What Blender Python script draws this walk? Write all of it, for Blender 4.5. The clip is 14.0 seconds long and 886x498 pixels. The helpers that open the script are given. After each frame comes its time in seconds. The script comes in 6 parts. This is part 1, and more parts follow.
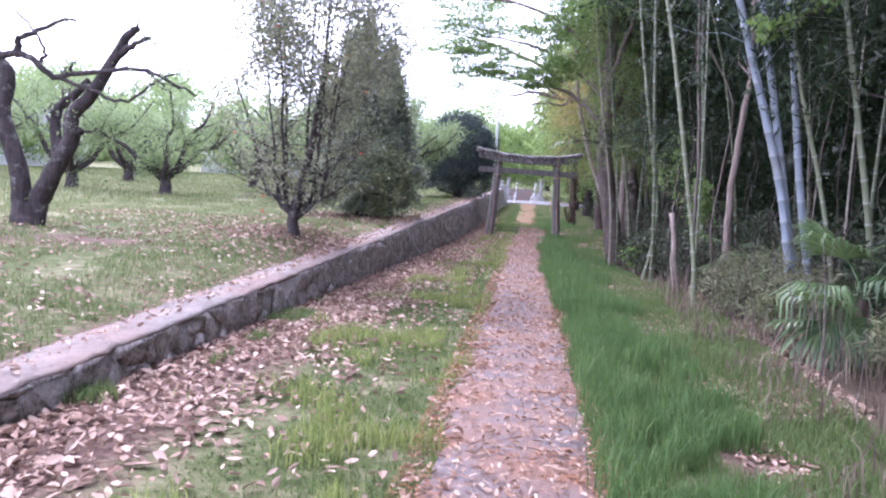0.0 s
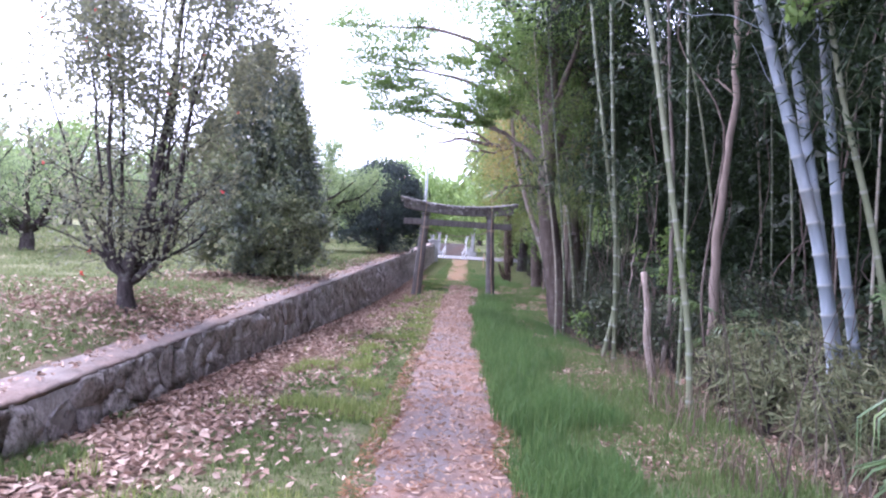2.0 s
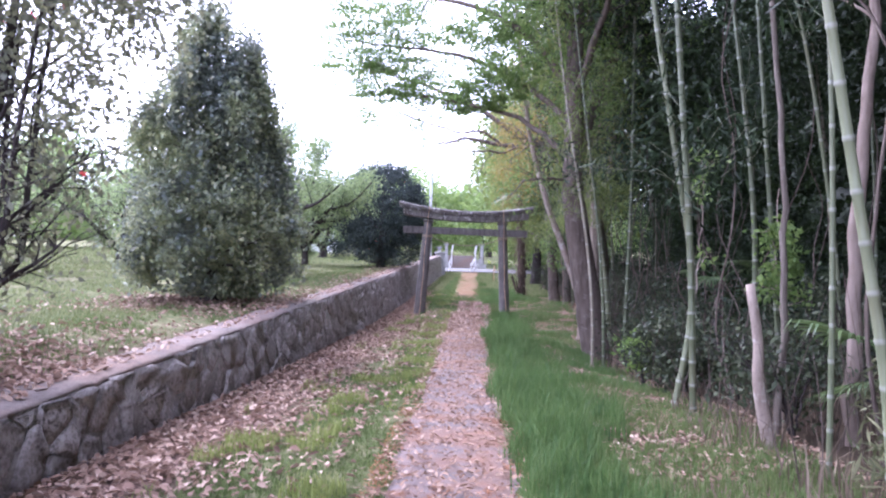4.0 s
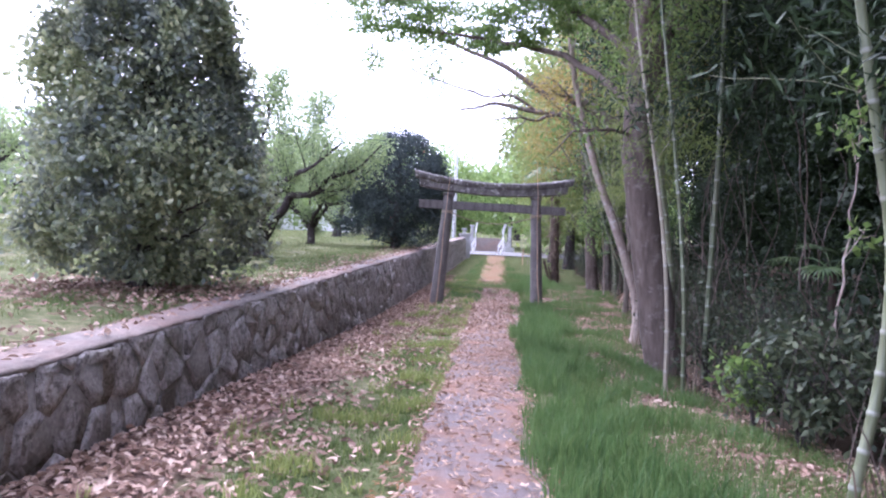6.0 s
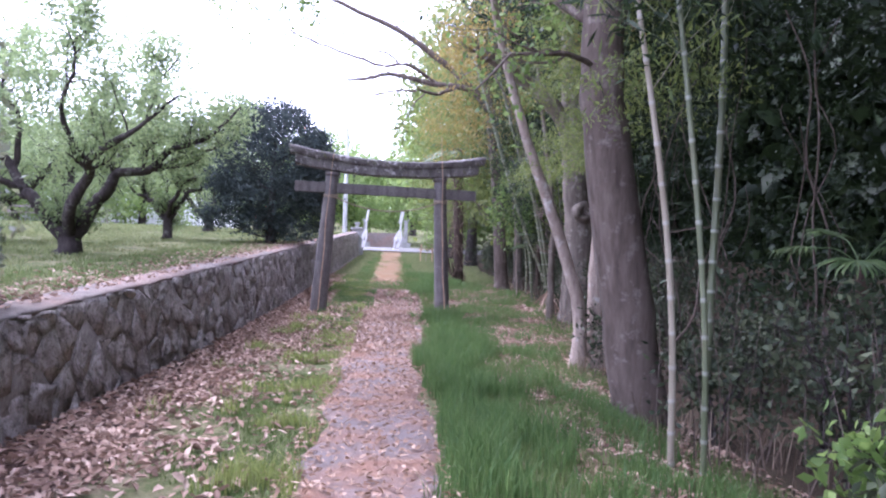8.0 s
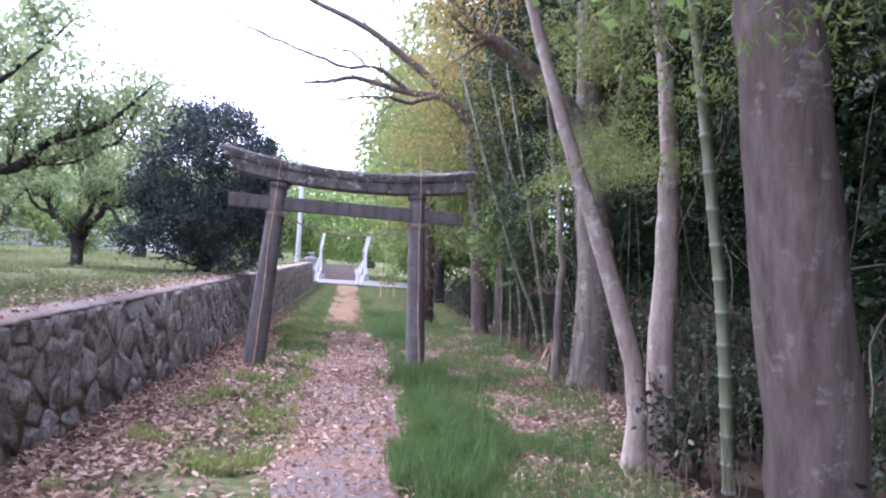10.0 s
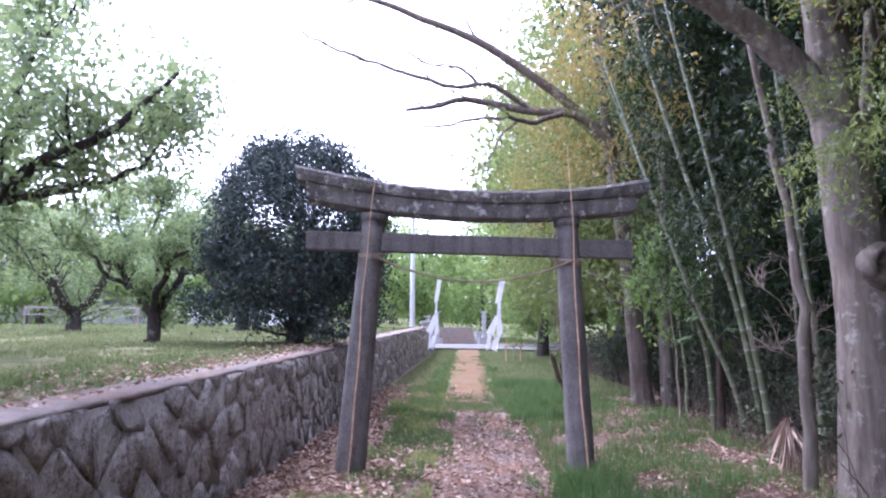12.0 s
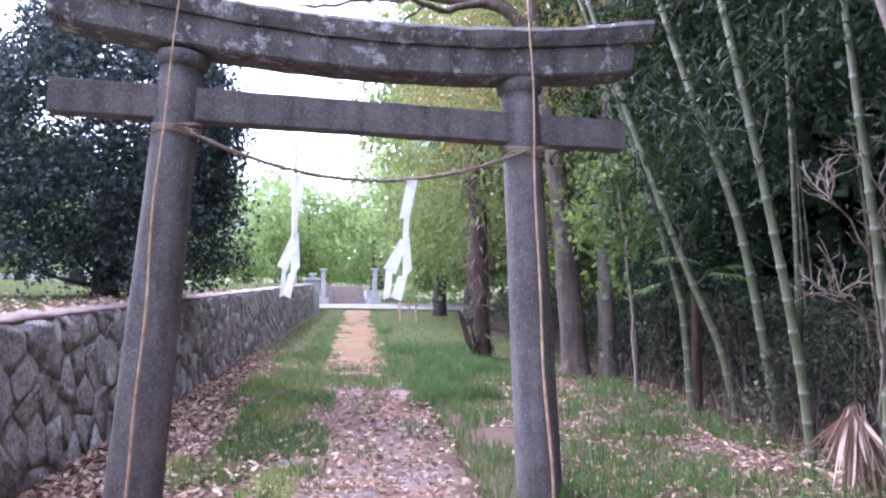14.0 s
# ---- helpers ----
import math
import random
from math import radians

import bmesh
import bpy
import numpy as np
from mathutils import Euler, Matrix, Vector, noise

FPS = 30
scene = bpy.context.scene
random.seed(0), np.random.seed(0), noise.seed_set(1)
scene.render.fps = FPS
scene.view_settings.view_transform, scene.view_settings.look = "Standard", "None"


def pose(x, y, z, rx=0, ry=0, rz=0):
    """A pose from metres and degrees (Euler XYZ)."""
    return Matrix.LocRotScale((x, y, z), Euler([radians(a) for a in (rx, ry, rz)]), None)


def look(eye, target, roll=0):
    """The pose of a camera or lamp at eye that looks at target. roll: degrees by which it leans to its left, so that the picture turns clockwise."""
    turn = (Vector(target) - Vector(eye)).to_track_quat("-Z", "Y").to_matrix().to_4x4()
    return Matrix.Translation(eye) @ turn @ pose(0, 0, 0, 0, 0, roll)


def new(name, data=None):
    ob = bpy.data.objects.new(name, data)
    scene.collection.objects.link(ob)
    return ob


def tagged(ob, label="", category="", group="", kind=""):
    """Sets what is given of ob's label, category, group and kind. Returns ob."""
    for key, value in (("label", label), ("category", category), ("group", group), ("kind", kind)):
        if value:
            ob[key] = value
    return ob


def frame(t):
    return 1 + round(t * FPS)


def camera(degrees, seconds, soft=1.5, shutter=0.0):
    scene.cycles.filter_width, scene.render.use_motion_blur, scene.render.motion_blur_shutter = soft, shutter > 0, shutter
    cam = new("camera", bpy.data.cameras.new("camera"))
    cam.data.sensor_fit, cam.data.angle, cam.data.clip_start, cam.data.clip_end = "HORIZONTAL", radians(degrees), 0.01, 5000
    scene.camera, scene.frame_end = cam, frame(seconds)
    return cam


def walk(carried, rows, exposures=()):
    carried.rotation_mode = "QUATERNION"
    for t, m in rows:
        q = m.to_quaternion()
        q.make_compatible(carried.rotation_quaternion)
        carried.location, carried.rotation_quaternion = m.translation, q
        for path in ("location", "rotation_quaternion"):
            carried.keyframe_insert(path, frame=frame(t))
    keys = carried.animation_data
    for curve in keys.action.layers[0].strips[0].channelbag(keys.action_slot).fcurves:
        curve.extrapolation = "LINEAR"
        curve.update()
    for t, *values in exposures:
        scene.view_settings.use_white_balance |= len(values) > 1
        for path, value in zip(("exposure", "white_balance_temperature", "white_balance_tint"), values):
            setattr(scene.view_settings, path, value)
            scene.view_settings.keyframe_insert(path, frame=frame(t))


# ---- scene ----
cam = camera(61.3, 14.0, soft=2.2)
METRES, EYE, TILT, LEAN, TURN = 23.14, 1.32, 0.0, 0.0, 0.0
ROWS = [
    (0.0, 0.0, 0.0, 0.0, 0.19, -3.75, -2.95),
    (0.5, 0.0053, 0.0352, 0.0007, -3.44, -2.65, -2.4),
    (1.0, 0.0089, 0.0688, 0.0013, -7.15, -1.86, -5.2),
    (1.5, 0.0133, 0.1024, 0.0003, -9.92, -0.29, -3.09),
    (2.0, 0.0175, 0.1344, 0.0014, -4.92, 0.72, -2.66),
    (2.5, 0.0243, 0.1679, 0.0016, -3.58, 1.39, -2.75),
    (3.0, 0.0278, 0.1997, 0.0021, -4.59, 1.9, -2.57),
    (5.5, 0.0423, 0.3724, 0.0001, -2.77, 0.81, 0.5),
    (6.0, 0.0474, 0.406, 0.0005, -2.2, 0.36, -2.22),
    (6.5, 0.0525, 0.444, 0.0007, -4.09, -0.01, -1.56),
    (7.0, 0.0569, 0.4806, 0.0002, -8.65, 1.0, -3.91),
    (7.5, 0.0598, 0.5185, -0.0012, -9.13, 0.1, -2.2),
    (10.0, 0.0742, 0.6944, 0.0015, -13.64, 3.09, -2.95),
    (10.5, 0.0761, 0.7337, 0.0021, -10.27, 1.91, -1.66),
    (11.0, 0.0823, 0.7703, 0.0042, -8.23, 1.39, 0.05),
    (11.5, 0.0822, 0.8081, 0.0029, -7.42, 6.93, -3.29),
    (12.0, 0.0859, 0.844, 0.0031, -4.66, 7.53, -0.18),
    (12.5, 0.0883, 0.8805, 0.0034, -0.5, 7.05, -0.94),
    (13.0, 0.0944, 0.9161, 0.0016, -5.91, 6.13, -2.19),
    (13.5, 0.0969, 0.9546, 0.0009, -8.42, 5.65, -2.72),
    (14.0, 0.1047, 0.9924, -0.0008, -13.03, 4.65, 0.02),
]
walk(cam, [(t, pose(0, 0, EYE, TILT, LEAN, TURN) @ pose(METRES * x, METRES * y, METRES * z, 90 + pitch, roll, yaw)) for t, x, y, z, yaw, pitch, roll in ROWS],
     exposures=[(0.0, 2.03, 5280, 28), (3.0, 2.11, 5250, 29), (7.0, 2.15, 5250, 29), (10.0, 2.12, 5250, 28), (11.0, 2.18, 5200, 27), (12.5, 2.0, 5150, 27), (13.0, 1.94, 5100, 27), (14.0, 2.38, 5150, 27)])

# ---------- light ----------
world = bpy.data.worlds.new("sky")
scene.world = world
world.use_nodes = True
wn, wl = world.node_tree.nodes, world.node_tree.links
wn.clear()
sky = wn.new("ShaderNodeTexSky")
sky.sky_type = 'NISHITA'
sky.sun_disc = False
sky.sun_elevation, sky.sun_rotation = radians(52), radians(-40)
sky.air_density, sky.dust_density = 1.0, 4.0
veil = wn.new("ShaderNodeMixRGB")
veil.inputs[0].default_value = 0.8
veil.inputs[2].default_value = (8.6, 8.4, 8.9, 1)
wb = wn.new("ShaderNodeBackground")
wb.inputs[1].default_value = 0.15
wo = wn.new("ShaderNodeOutputWorld")
wl.new(sky.outputs[0], veil.inputs[1])
wl.new(veil.outputs[0], wb.inputs[0])
wl.new(wb.outputs[0], wo.inputs[0])
sun = new("sun", bpy.data.lights.new("sun", "SUN"))
sun.data.energy, sun.data.angle, sun.data.color = 1.4, radians(14), (1.0, 0.95, 0.88)
sun.matrix_world = look((-20, 24, 40), (0, 0, 0))

# ---------- node materials ----------
def mat(name):
    m = bpy.data.materials.new(name)
    m.use_nodes = True
    nt = m.node_tree
    nt.nodes.clear()
    return m, nt


class N:
    """Short hand for node building."""
    def __init__(self, name):
        self.m, self.nt = mat(name)

    def node(self, kind, **inputs):
        n = self.nt.nodes.new("ShaderNode" + kind)
        for k, v in inputs.items():
            self.put(n.inputs[k.replace("_", " ")], v)
        return n

    def put(self, sock, v):
        if isinstance(v, bpy.types.NodeSocket):
            self.nt.links.new(v, sock)
        else:
            sock.default_value = v

    def coords(self):
        return self.node("TexCoord").outputs["Object"]

    def stretch(self, scale):
        n = self.node("Mapping")
        self.put(n.inputs["Vector"], self.where())
        n.inputs["Scale"].default_value = scale
        return n.outputs[0]

    def where(self):
        return self.node("NewGeometry").outputs["Position"]

    def noise(self, scale, detail=4.0, rough=0.6, vec=None):
        n = self.node("TexNoise", Scale=scale, Detail=detail, Roughness=rough)
        self.put(n.inputs["Vector"], vec if vec is not None else self.where())
        return n.outputs["Fac"]

    def ramp(self, fac, *stops):
        n = self.node("ValToRGB")
        self.put(n.inputs[0], fac)
        e = n.color_ramp.elements
        while len(e) < len(stops):
            e.new(0.5)
        for el, (p, c) in zip(e, stops):
            el.position = p
            el.color = (*c, 1) if len(c) == 3 else c
        return n.outputs[0]

    def mask(self, fac, a, b):
        n = self.node("MapRange")
        self.put(n.inputs[0], fac)
        n.inputs[1].default_value, n.inputs[2].default_value = a, b
        return n.outputs[0]

    def mix(self, fac, a, b, kind="MIX"):
        n = self.node("MixRGB")
        n.blend_type = kind
        for i, v in enumerate((fac, a, b)):
            if isinstance(v, tuple) and len(v) == 3:
                v = (*v, 1)
            self.put(n.inputs[i], v)
        return n.outputs[0]

    def bump(self, height, strength=0.5, dist=0.02):
        return self.node("Bump", Strength=strength, Distance=dist, Height=height).outputs[0]

    def finish(self, color, rough=0.85, normal=None, metal=0.0, translucent=None, spec=0.4):
        p = self.node("BsdfPrincipled", Base_Color=color if not isinstance(color, tuple) else (*color, 1), Roughness=rough, Metallic=metal)
        p.inputs["Specular IOR Level"].default_value = spec
        if normal is not None:
            self.put(p.inputs["Normal"], normal)
        shader = p.outputs[0]
        if translucent is not None:
            t = self.node("BsdfTranslucent")
            self.put(t.inputs[0], translucent[1])
            s = self.node("MixShader")
            s.inputs[0].default_value = translucent[0]
            self.nt.links.new(shader, s.inputs[1])
            self.nt.links.new(t.outputs[0], s.inputs[2])
            shader = s.outputs[0]
        out = self.node("OutputMaterial")
        self.nt.links.new(shader, out.inputs[0])
        return self.m


def leaf_mat(name, dark, mid, light, through_light=0.35, rough=0.5, spec=0.4, patch=0.6):
    n = N(name)
    isl = n.node("NewGeometry").outputs["Random Per Island"]
    c = n.ramp(isl, (0.0, dark), (0.55, mid), (1.0, light))
    big = n.noise(patch, 2)
    c = n.mix(n.mask(big, 0.35, 0.7), c, n.mix(0.5, c, mid), "MIX")
    c2 = n.mix(0.5, c, (*light, 1) if len(light) == 3 else light)
    return n.finish(c, rough, None, 0, (through_light, c2), spec)


def two_leaf_mat(name, old, young, scale, through_light, rough, spec):
    """Sprig by sprig: old is dense shadow painted dark, young is pale sunlit new growth."""
    n = N(name)
    isl = n.node("NewGeometry").outputs["Random Per Island"]
    a = n.ramp(isl, (0.0, old[0]), (0.6, old[1]), (1.0, old[2]))
    b = n.ramp(isl, (0.0, young[0]), (0.6, young[1]), (1.0, young[2]))
    c = n.mix(n.mask(n.mix(0.4, n.noise(scale, 3), n.noise(scale * 4, 2)), 0.44, 0.56), a, b)
    return n.finish(c, rough, None, 0, (through_light, n.mix(0.4, c, young[2])), spec)


def bark_mat(name, a, b, lichen=None, scale=(14, 14, 2.5), depth=0.02):
    n = N(name)
    v = n.stretch(scale)
    f = n.noise(1.0, 6, 0.65, v)
    big = n.noise(1.7, 3)
    c = n.ramp(f, (0.3, a), (0.7, b))
    c = n.mix(n.mask(big, 0.4, 0.7), c, n.mix(0.5, c, a))
    if lichen:
        sp = n.noise(5.5, 5, 0.7)
        c = n.mix(n.mask(sp, 0.56, 0.68), c, lichen)
    return n.finish(c, 0.92, n.bump(f, 0.8, depth), spec=0.15)


# ground: soil and short turf under the blades
g = N("ground")
gatt = g.node("Attribute")
gatt.attribute_name = "litter"
fo = g.node("Attribute")
fo.attribute_name = "forest_floor_shade"
dry = g.node("Attribute")
dry.attribute_name = "dry"
nf, nm, nl = g.noise(60, 5, 0.7), g.noise(7, 4), g.noise(0.9, 3)
turf = g.ramp(nf, (0.3, (0.045, 0.06, 0.02)), (0.55, (0.09, 0.105, 0.04)), (0.8, (0.19, 0.165, 0.09)))
straw = g.ramp(nf, (0.3, (0.2, 0.16, 0.1)), (0.7, (0.42, 0.36, 0.24)))
soil = g.ramp(nf, (0.3, (0.075, 0.048, 0.038)), (0.7, (0.21, 0.138, 0.112)))
# wood floor: dark-brown litter soil, darkened further to hold the wood's shade
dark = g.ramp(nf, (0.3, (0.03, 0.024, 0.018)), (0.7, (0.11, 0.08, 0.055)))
mm = g.mask(g.mix(0.5, nm, nl), 0.47, 0.62)
c = g.mix(mm, turf, g.mix(0.55, turf, straw))
c = g.mix(g.mask(g.mix(0.35, dry.outputs["Fac"], nm), 0.35, 0.6), c, straw)
c = g.mix(g.mask(g.mix(0.35, gatt.outputs["Fac"], nm), 0.35, 0.6), c, soil)
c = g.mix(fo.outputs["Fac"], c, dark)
M_GROUND = g.finish(c, 0.97, g.bump(nf, 0.7, 0.03), spec=0.1)

p = N("path_soil")
f1, f2, f3 = p.noise(90, 5, 0.7), p.noise(9, 4), p.noise(1.6, 4)
c = p.ramp(f1, (0.25, (0.11, 0.088, 0.084)), (0.55, (0.205, 0.172, 0.165)), (0.8, (0.33, 0.29, 0.285)))
rust = p.ramp(f1, (0.3, (0.16, 0.075, 0.04)), (0.7, (0.38, 0.2, 0.12)))
c = p.mix(p.mask(f3, 0.42, 0.66), c, p.mix(0.72, c, rust))
c = p.mix(p.mask(f2, 0.55, 0.72), c, p.mix(0.45, c, rust))
M_PATH = p.finish(c, 0.97, p.bump(f1, 0.8, 0.02), spec=0.1)

d = N("dirt_track")
f1, f3 = d.noise(70, 5, 0.7), d.noise(1.2, 4)
c = d.ramp(f1, (0.3, (0.11, 0.066, 0.036)), (0.7, (0.225, 0.14, 0.078)))
M_DIRT = d.finish(d.mix(d.mask(f3, 0.4, 0.7), c, (0.17, 0.135, 0.09)), 0.97, d.bump(f1, 0.6, 0.02), spec=0.05)

s = N("wall_stone")
rnd = s.node("ObjectInfo").outputs["Random"]
isl = s.node("NewGeometry").outputs["Random Per Island"]
f1, f2, f3 = s.noise(38, 6, 0.7), s.noise(6, 4), s.noise(1.3, 3)
c = s.ramp(f2, (0.3, (0.25, 0.22, 0.2)), (0.55, (0.4, 0.36, 0.335)), (0.8, (0.56, 0.52, 0.49)))
c = s.mix(0.55, c, s.ramp(s.mix(0.5, rnd, isl), (0.1, (0.25, 0.218, 0.198)), (0.5, (0.385, 0.345, 0.318)), (0.95, (0.52, 0.48, 0.45))))
c = s.mix(s.mask(f1, 0.55, 0.75), c, s.mix(0.5, c, (0.42, 0.41, 0.4)))
mo = s.noise(24, 9, 0.8)
c = s.mix(s.mask(mo, 0.53, 0.6), c, s.mix(0.6, c, (0.5, 0.455, 0.43)))
c = s.mix(s.mask(mo, 0.49, 0.4), c, s.mix(0.75, c, (0.055, 0.044, 0.04)))
large = s.noise(9, 6, 0.7)
c = s.mix(s.mask(large, 0.5, 0.4), c, s.mix(0.5, c, (0.09, 0.072, 0.064)))
c = s.mix(s.mask(f3, 0.5, 0.68), c, s.mix(0.25, c, (0.12, 0.09, 0.075)))
fc = s.noise(14, 5, 0.6)
M_STONE = s.finish(c, 0.93, s.bump(s.mix(0.6, f1, fc), 1.0, 0.06), spec=0.2)
s = N("wall_joint")
f1 = s.noise(30, 5)
M_JOINT = s.finish(s.ramp(f1, (0.3, (0.13, 0.112, 0.098)), (0.7, (0.27, 0.24, 0.215))), 0.97, s.bump(f1, 0.8, 0.02), spec=0.1)
s = N("coping_concrete")
f1, f2, f3 = s.noise(45, 5, 0.7), s.noise(4, 5), s.noise(0.8, 3)
c = s.ramp(f2, (0.3, (0.125, 0.1, 0.083)), (0.7, (0.25, 0.21, 0.18)))
c = s.mix(s.mask(f3, 0.42, 0.6), c, s.mix(0.7, c, (0.23, 0.14, 0.1)))
st = s.noise(11, 7, 0.75)
c = s.mix(s.mask(st, 0.53, 0.62), c, s.mix(0.6, c, (0.07, 0.052, 0.045)))
M_COPING = s.finish(s.mix(0.25, c, s.ramp(f1, (0.3, (0.12, 0.1, 0.1)), (0.7, (0.45, 0.42, 0.41)))), 0.95, s.bump(s.mix(0.5, f1, st), 0.9, 0.035), spec=0.15)


def torii_mat(name, a, b, lichen):
    s = N(name)
    f1, f2 = s.noise(60, 5, 0.7), s.noise(5, 5, 0.65)
    streak = s.noise(1.0, 4, 0.6, s.stretch((9, 9, 1.2)))
    c = s.ramp(f2, (0.3, a), (0.75, b))
    c = s.mix(s.mask(streak, 0.45, 0.7), c, s.mix(0.6, c, (0.035, 0.03, 0.03)))
    if lichen:
        sp = s.noise(7.5, 6, 0.72)
        c = s.mix(s.mask(sp, 0.55, 0.63), c, (0.42, 0.4, 0.4))
        moss = s.noise(11, 5)
        c = s.mix(s.mask(moss, 0.57, 0.7), c, (0.1, 0.1, 0.05))
    c = s.mix(s.mask(f1, 0.5, 0.9), c, (0.3, 0.28, 0.28))
    return s.finish(c, 0.9, s.bump(s.mix(0.5, f1, f2), 0.7, 0.012), spec=0.25)


M_TORII = torii_mat("torii_stone", (0.09, 0.08, 0.077), (0.17, 0.152, 0.147), False)
M_KASAGI = torii_mat("torii_lintel_stone", (0.075, 0.068, 0.064), (0.18, 0.164, 0.156), True)
n = N("straw_rope")
f = n.noise(90, 3)
M_ROPE = n.finish(n.ramp(f, (0.3, (0.15, 0.11, 0.08)), (0.7, (0.34, 0.28, 0.21))), 0.95, n.bump(f, 0.6, 0.004))
n = N("cane")
f = n.noise(14, 3)
M_CANE = n.finish(n.ramp(f, (0.3, (0.32, 0.19, 0.11)), (0.7, (0.55, 0.38, 0.25))), 0.7)
n = N("paper")
f = n.noise(25, 3)
wc = n.ramp(f, (0.3, (0.76, 0.76, 0.78)), (0.7, (0.88, 0.88, 0.89)))
M_PAPER = n.finish(wc, 0.8, None, 0, (0.5, wc))
M_BARK_GREY = bark_mat("bark_grey", (0.09, 0.073, 0.06), (0.225, 0.192, 0.162), (0.3, 0.275, 0.245))
M_BARK_BROWN = bark_mat("bark_brown", (0.066, 0.05, 0.042), (0.165, 0.133, 0.11), (0.215, 0.185, 0.16))
M_BARK_PALE = bark_mat("bark_pale", (0.2, 0.155, 0.125), (0.4, 0.33, 0.28), (0.46, 0.42, 0.38), (20, 20, 6), 0.01)
M_BARK_DARK = bark_mat("bark_dark", (0.022, 0.018, 0.018), (0.085, 0.07, 0.066), (0.15, 0.145, 0.13), (16, 16, 5), 0.03)
M_BARK_PINK = bark_mat("bark_pink", (0.17, 0.13, 0.105), (0.33, 0.265, 0.225), None, (18, 18, 4), 0.01)
M_PALM = bark_mat("palm_fibre", (0.04, 0.028, 0.022), (0.14, 0.1, 0.08), None, (30, 30, 4), 0.04)


def bamboo_mat(name, a, b):
    n = N(name)
    f1, f2 = n.noise(1.0, 4, 0.6, n.stretch((30, 30, 2))), n.noise(1.3, 3)
    rnd = n.node("ObjectInfo").outputs["Random"]
    c = n.ramp(n.mix(0.5, f1, rnd), (0.25, a), (0.75, b))
    c = n.mix(n.mask(f2, 0.5, 0.75), c, n.mix(0.5, c, (0.16, 0.13, 0.08)))
    att = n.node("Attribute")
    att.attribute_name = "node_ring"
    c = n.mix(att.outputs["Fac"], c, (0.34, 0.34, 0.31))
    return n.finish(c, 0.42, None, spec=0.4)


M_BAMBOO_BLUE = bamboo_mat("bamboo_bloom", (0.2, 0.23, 0.255), (0.33, 0.36, 0.41))
M_BAMBOO_GREEN = bamboo_mat("bamboo_green", (0.085, 0.1, 0.052), (0.18, 0.195, 0.115))
M_BAMBOO_OLD = bamboo_mat("bamboo_old", (0.2, 0.17, 0.12), (0.36, 0.33, 0.26))
M_LEAF_CAMELLIA = two_leaf_mat("leaf_camellia", ((0.042, 0.06, 0.06), (0.09, 0.118, 0.108), (0.23, 0.265, 0.22)), ((0.105, 0.14, 0.07), (0.235, 0.275, 0.14), (0.45, 0.45, 0.25)), 0.9, 0.38, 0.4, 0.45)
M_LEAF_DARK = leaf_mat("leaf_dark", (0.018, 0.028, 0.03), (0.044, 0.06, 0.056), (0.09, 0.108, 0.092), 0.15, 0.6, 0.18)
M_LEAF_OPEN = leaf_mat("leaf_open", (0.075, 0.085, 0.075), (0.165, 0.175, 0.125), (0.34, 0.34, 0.19), 0.45, 0.5, 0.3)
M_LEAF_PLUM = leaf_mat("leaf_plum", (0.08, 0.125, 0.05), (0.175, 0.24, 0.1), (0.33, 0.4, 0.19), 0.52)
M_LEAF_MAPLE = leaf_mat("leaf_bright", (0.06, 0.11, 0.028), (0.13, 0.21, 0.05), (0.26, 0.35, 0.11), 0.5)
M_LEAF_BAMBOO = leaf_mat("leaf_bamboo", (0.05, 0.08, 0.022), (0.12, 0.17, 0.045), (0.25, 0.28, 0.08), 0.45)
# leaves inside the wood: its shade is painted in as a darker green
M_LEAF_SHADE = leaf_mat("leaf_shade", (0.01, 0.018, 0.01), (0.022, 0.038, 0.017), (0.05, 0.075, 0.03), 0.18, 0.55, 0.2)
M_LEAF_UNDER = leaf_mat("leaf_under", (0.018, 0.026, 0.014), (0.042, 0.057, 0.03), (0.115, 0.13, 0.072), 0.2, 0.55, 0.2)
M_LEAF_SASA = leaf_mat("leaf_sasa", (0.05, 0.06, 0.03), (0.115, 0.13, 0.062), (0.3, 0.29, 0.17), 0.3, 0.6, 0.2)
M_LEAF_GOLD = leaf_mat("leaf_gold", (0.1, 0.1, 0.025), (0.24, 0.2, 0.05), (0.38, 0.27, 0.09), 0.45)
M_LEAF_FAR = leaf_mat("leaf_far", (0.09, 0.15, 0.042), (0.165, 0.25, 0.07), (0.3, 0.38, 0.13), 0.5)
M_LEAF_FAN = leaf_mat("leaf_fan", (0.04, 0.075, 0.026), (0.08, 0.13, 0.048), (0.16, 0.215, 0.085), 0.25, 0.45)
M_FLOWER = leaf_mat("flower_red", (0.45, 0.03, 0.03), (0.6, 0.05, 0.045), (0.7, 0.12, 0.1), 0.3)
M_GRASS_TALL = leaf_mat("grass_tall", (0.034, 0.08, 0.022), (0.074, 0.145, 0.038), (0.16, 0.225, 0.08), 0.4, 0.5, 0.3)
M_GRASS_SHORT = leaf_mat("grass_short", (0.046, 0.082, 0.024), (0.095, 0.15, 0.044), (0.195, 0.23, 0.088), 0.35, 0.6, 0.2, 1.5)
M_GRASS_FRESH = leaf_mat("grass_fresh", (0.09, 0.135, 0.03), (0.18, 0.235, 0.06), (0.34, 0.36, 0.13), 0.4, 0.5, 0.3)
M_FALLEN = leaf_mat("fallen_leaf", (0.09, 0.05, 0.036), (0.3, 0.195, 0.142), (0.54, 0.42, 0.335), 0.1, 0.75, 0.25)
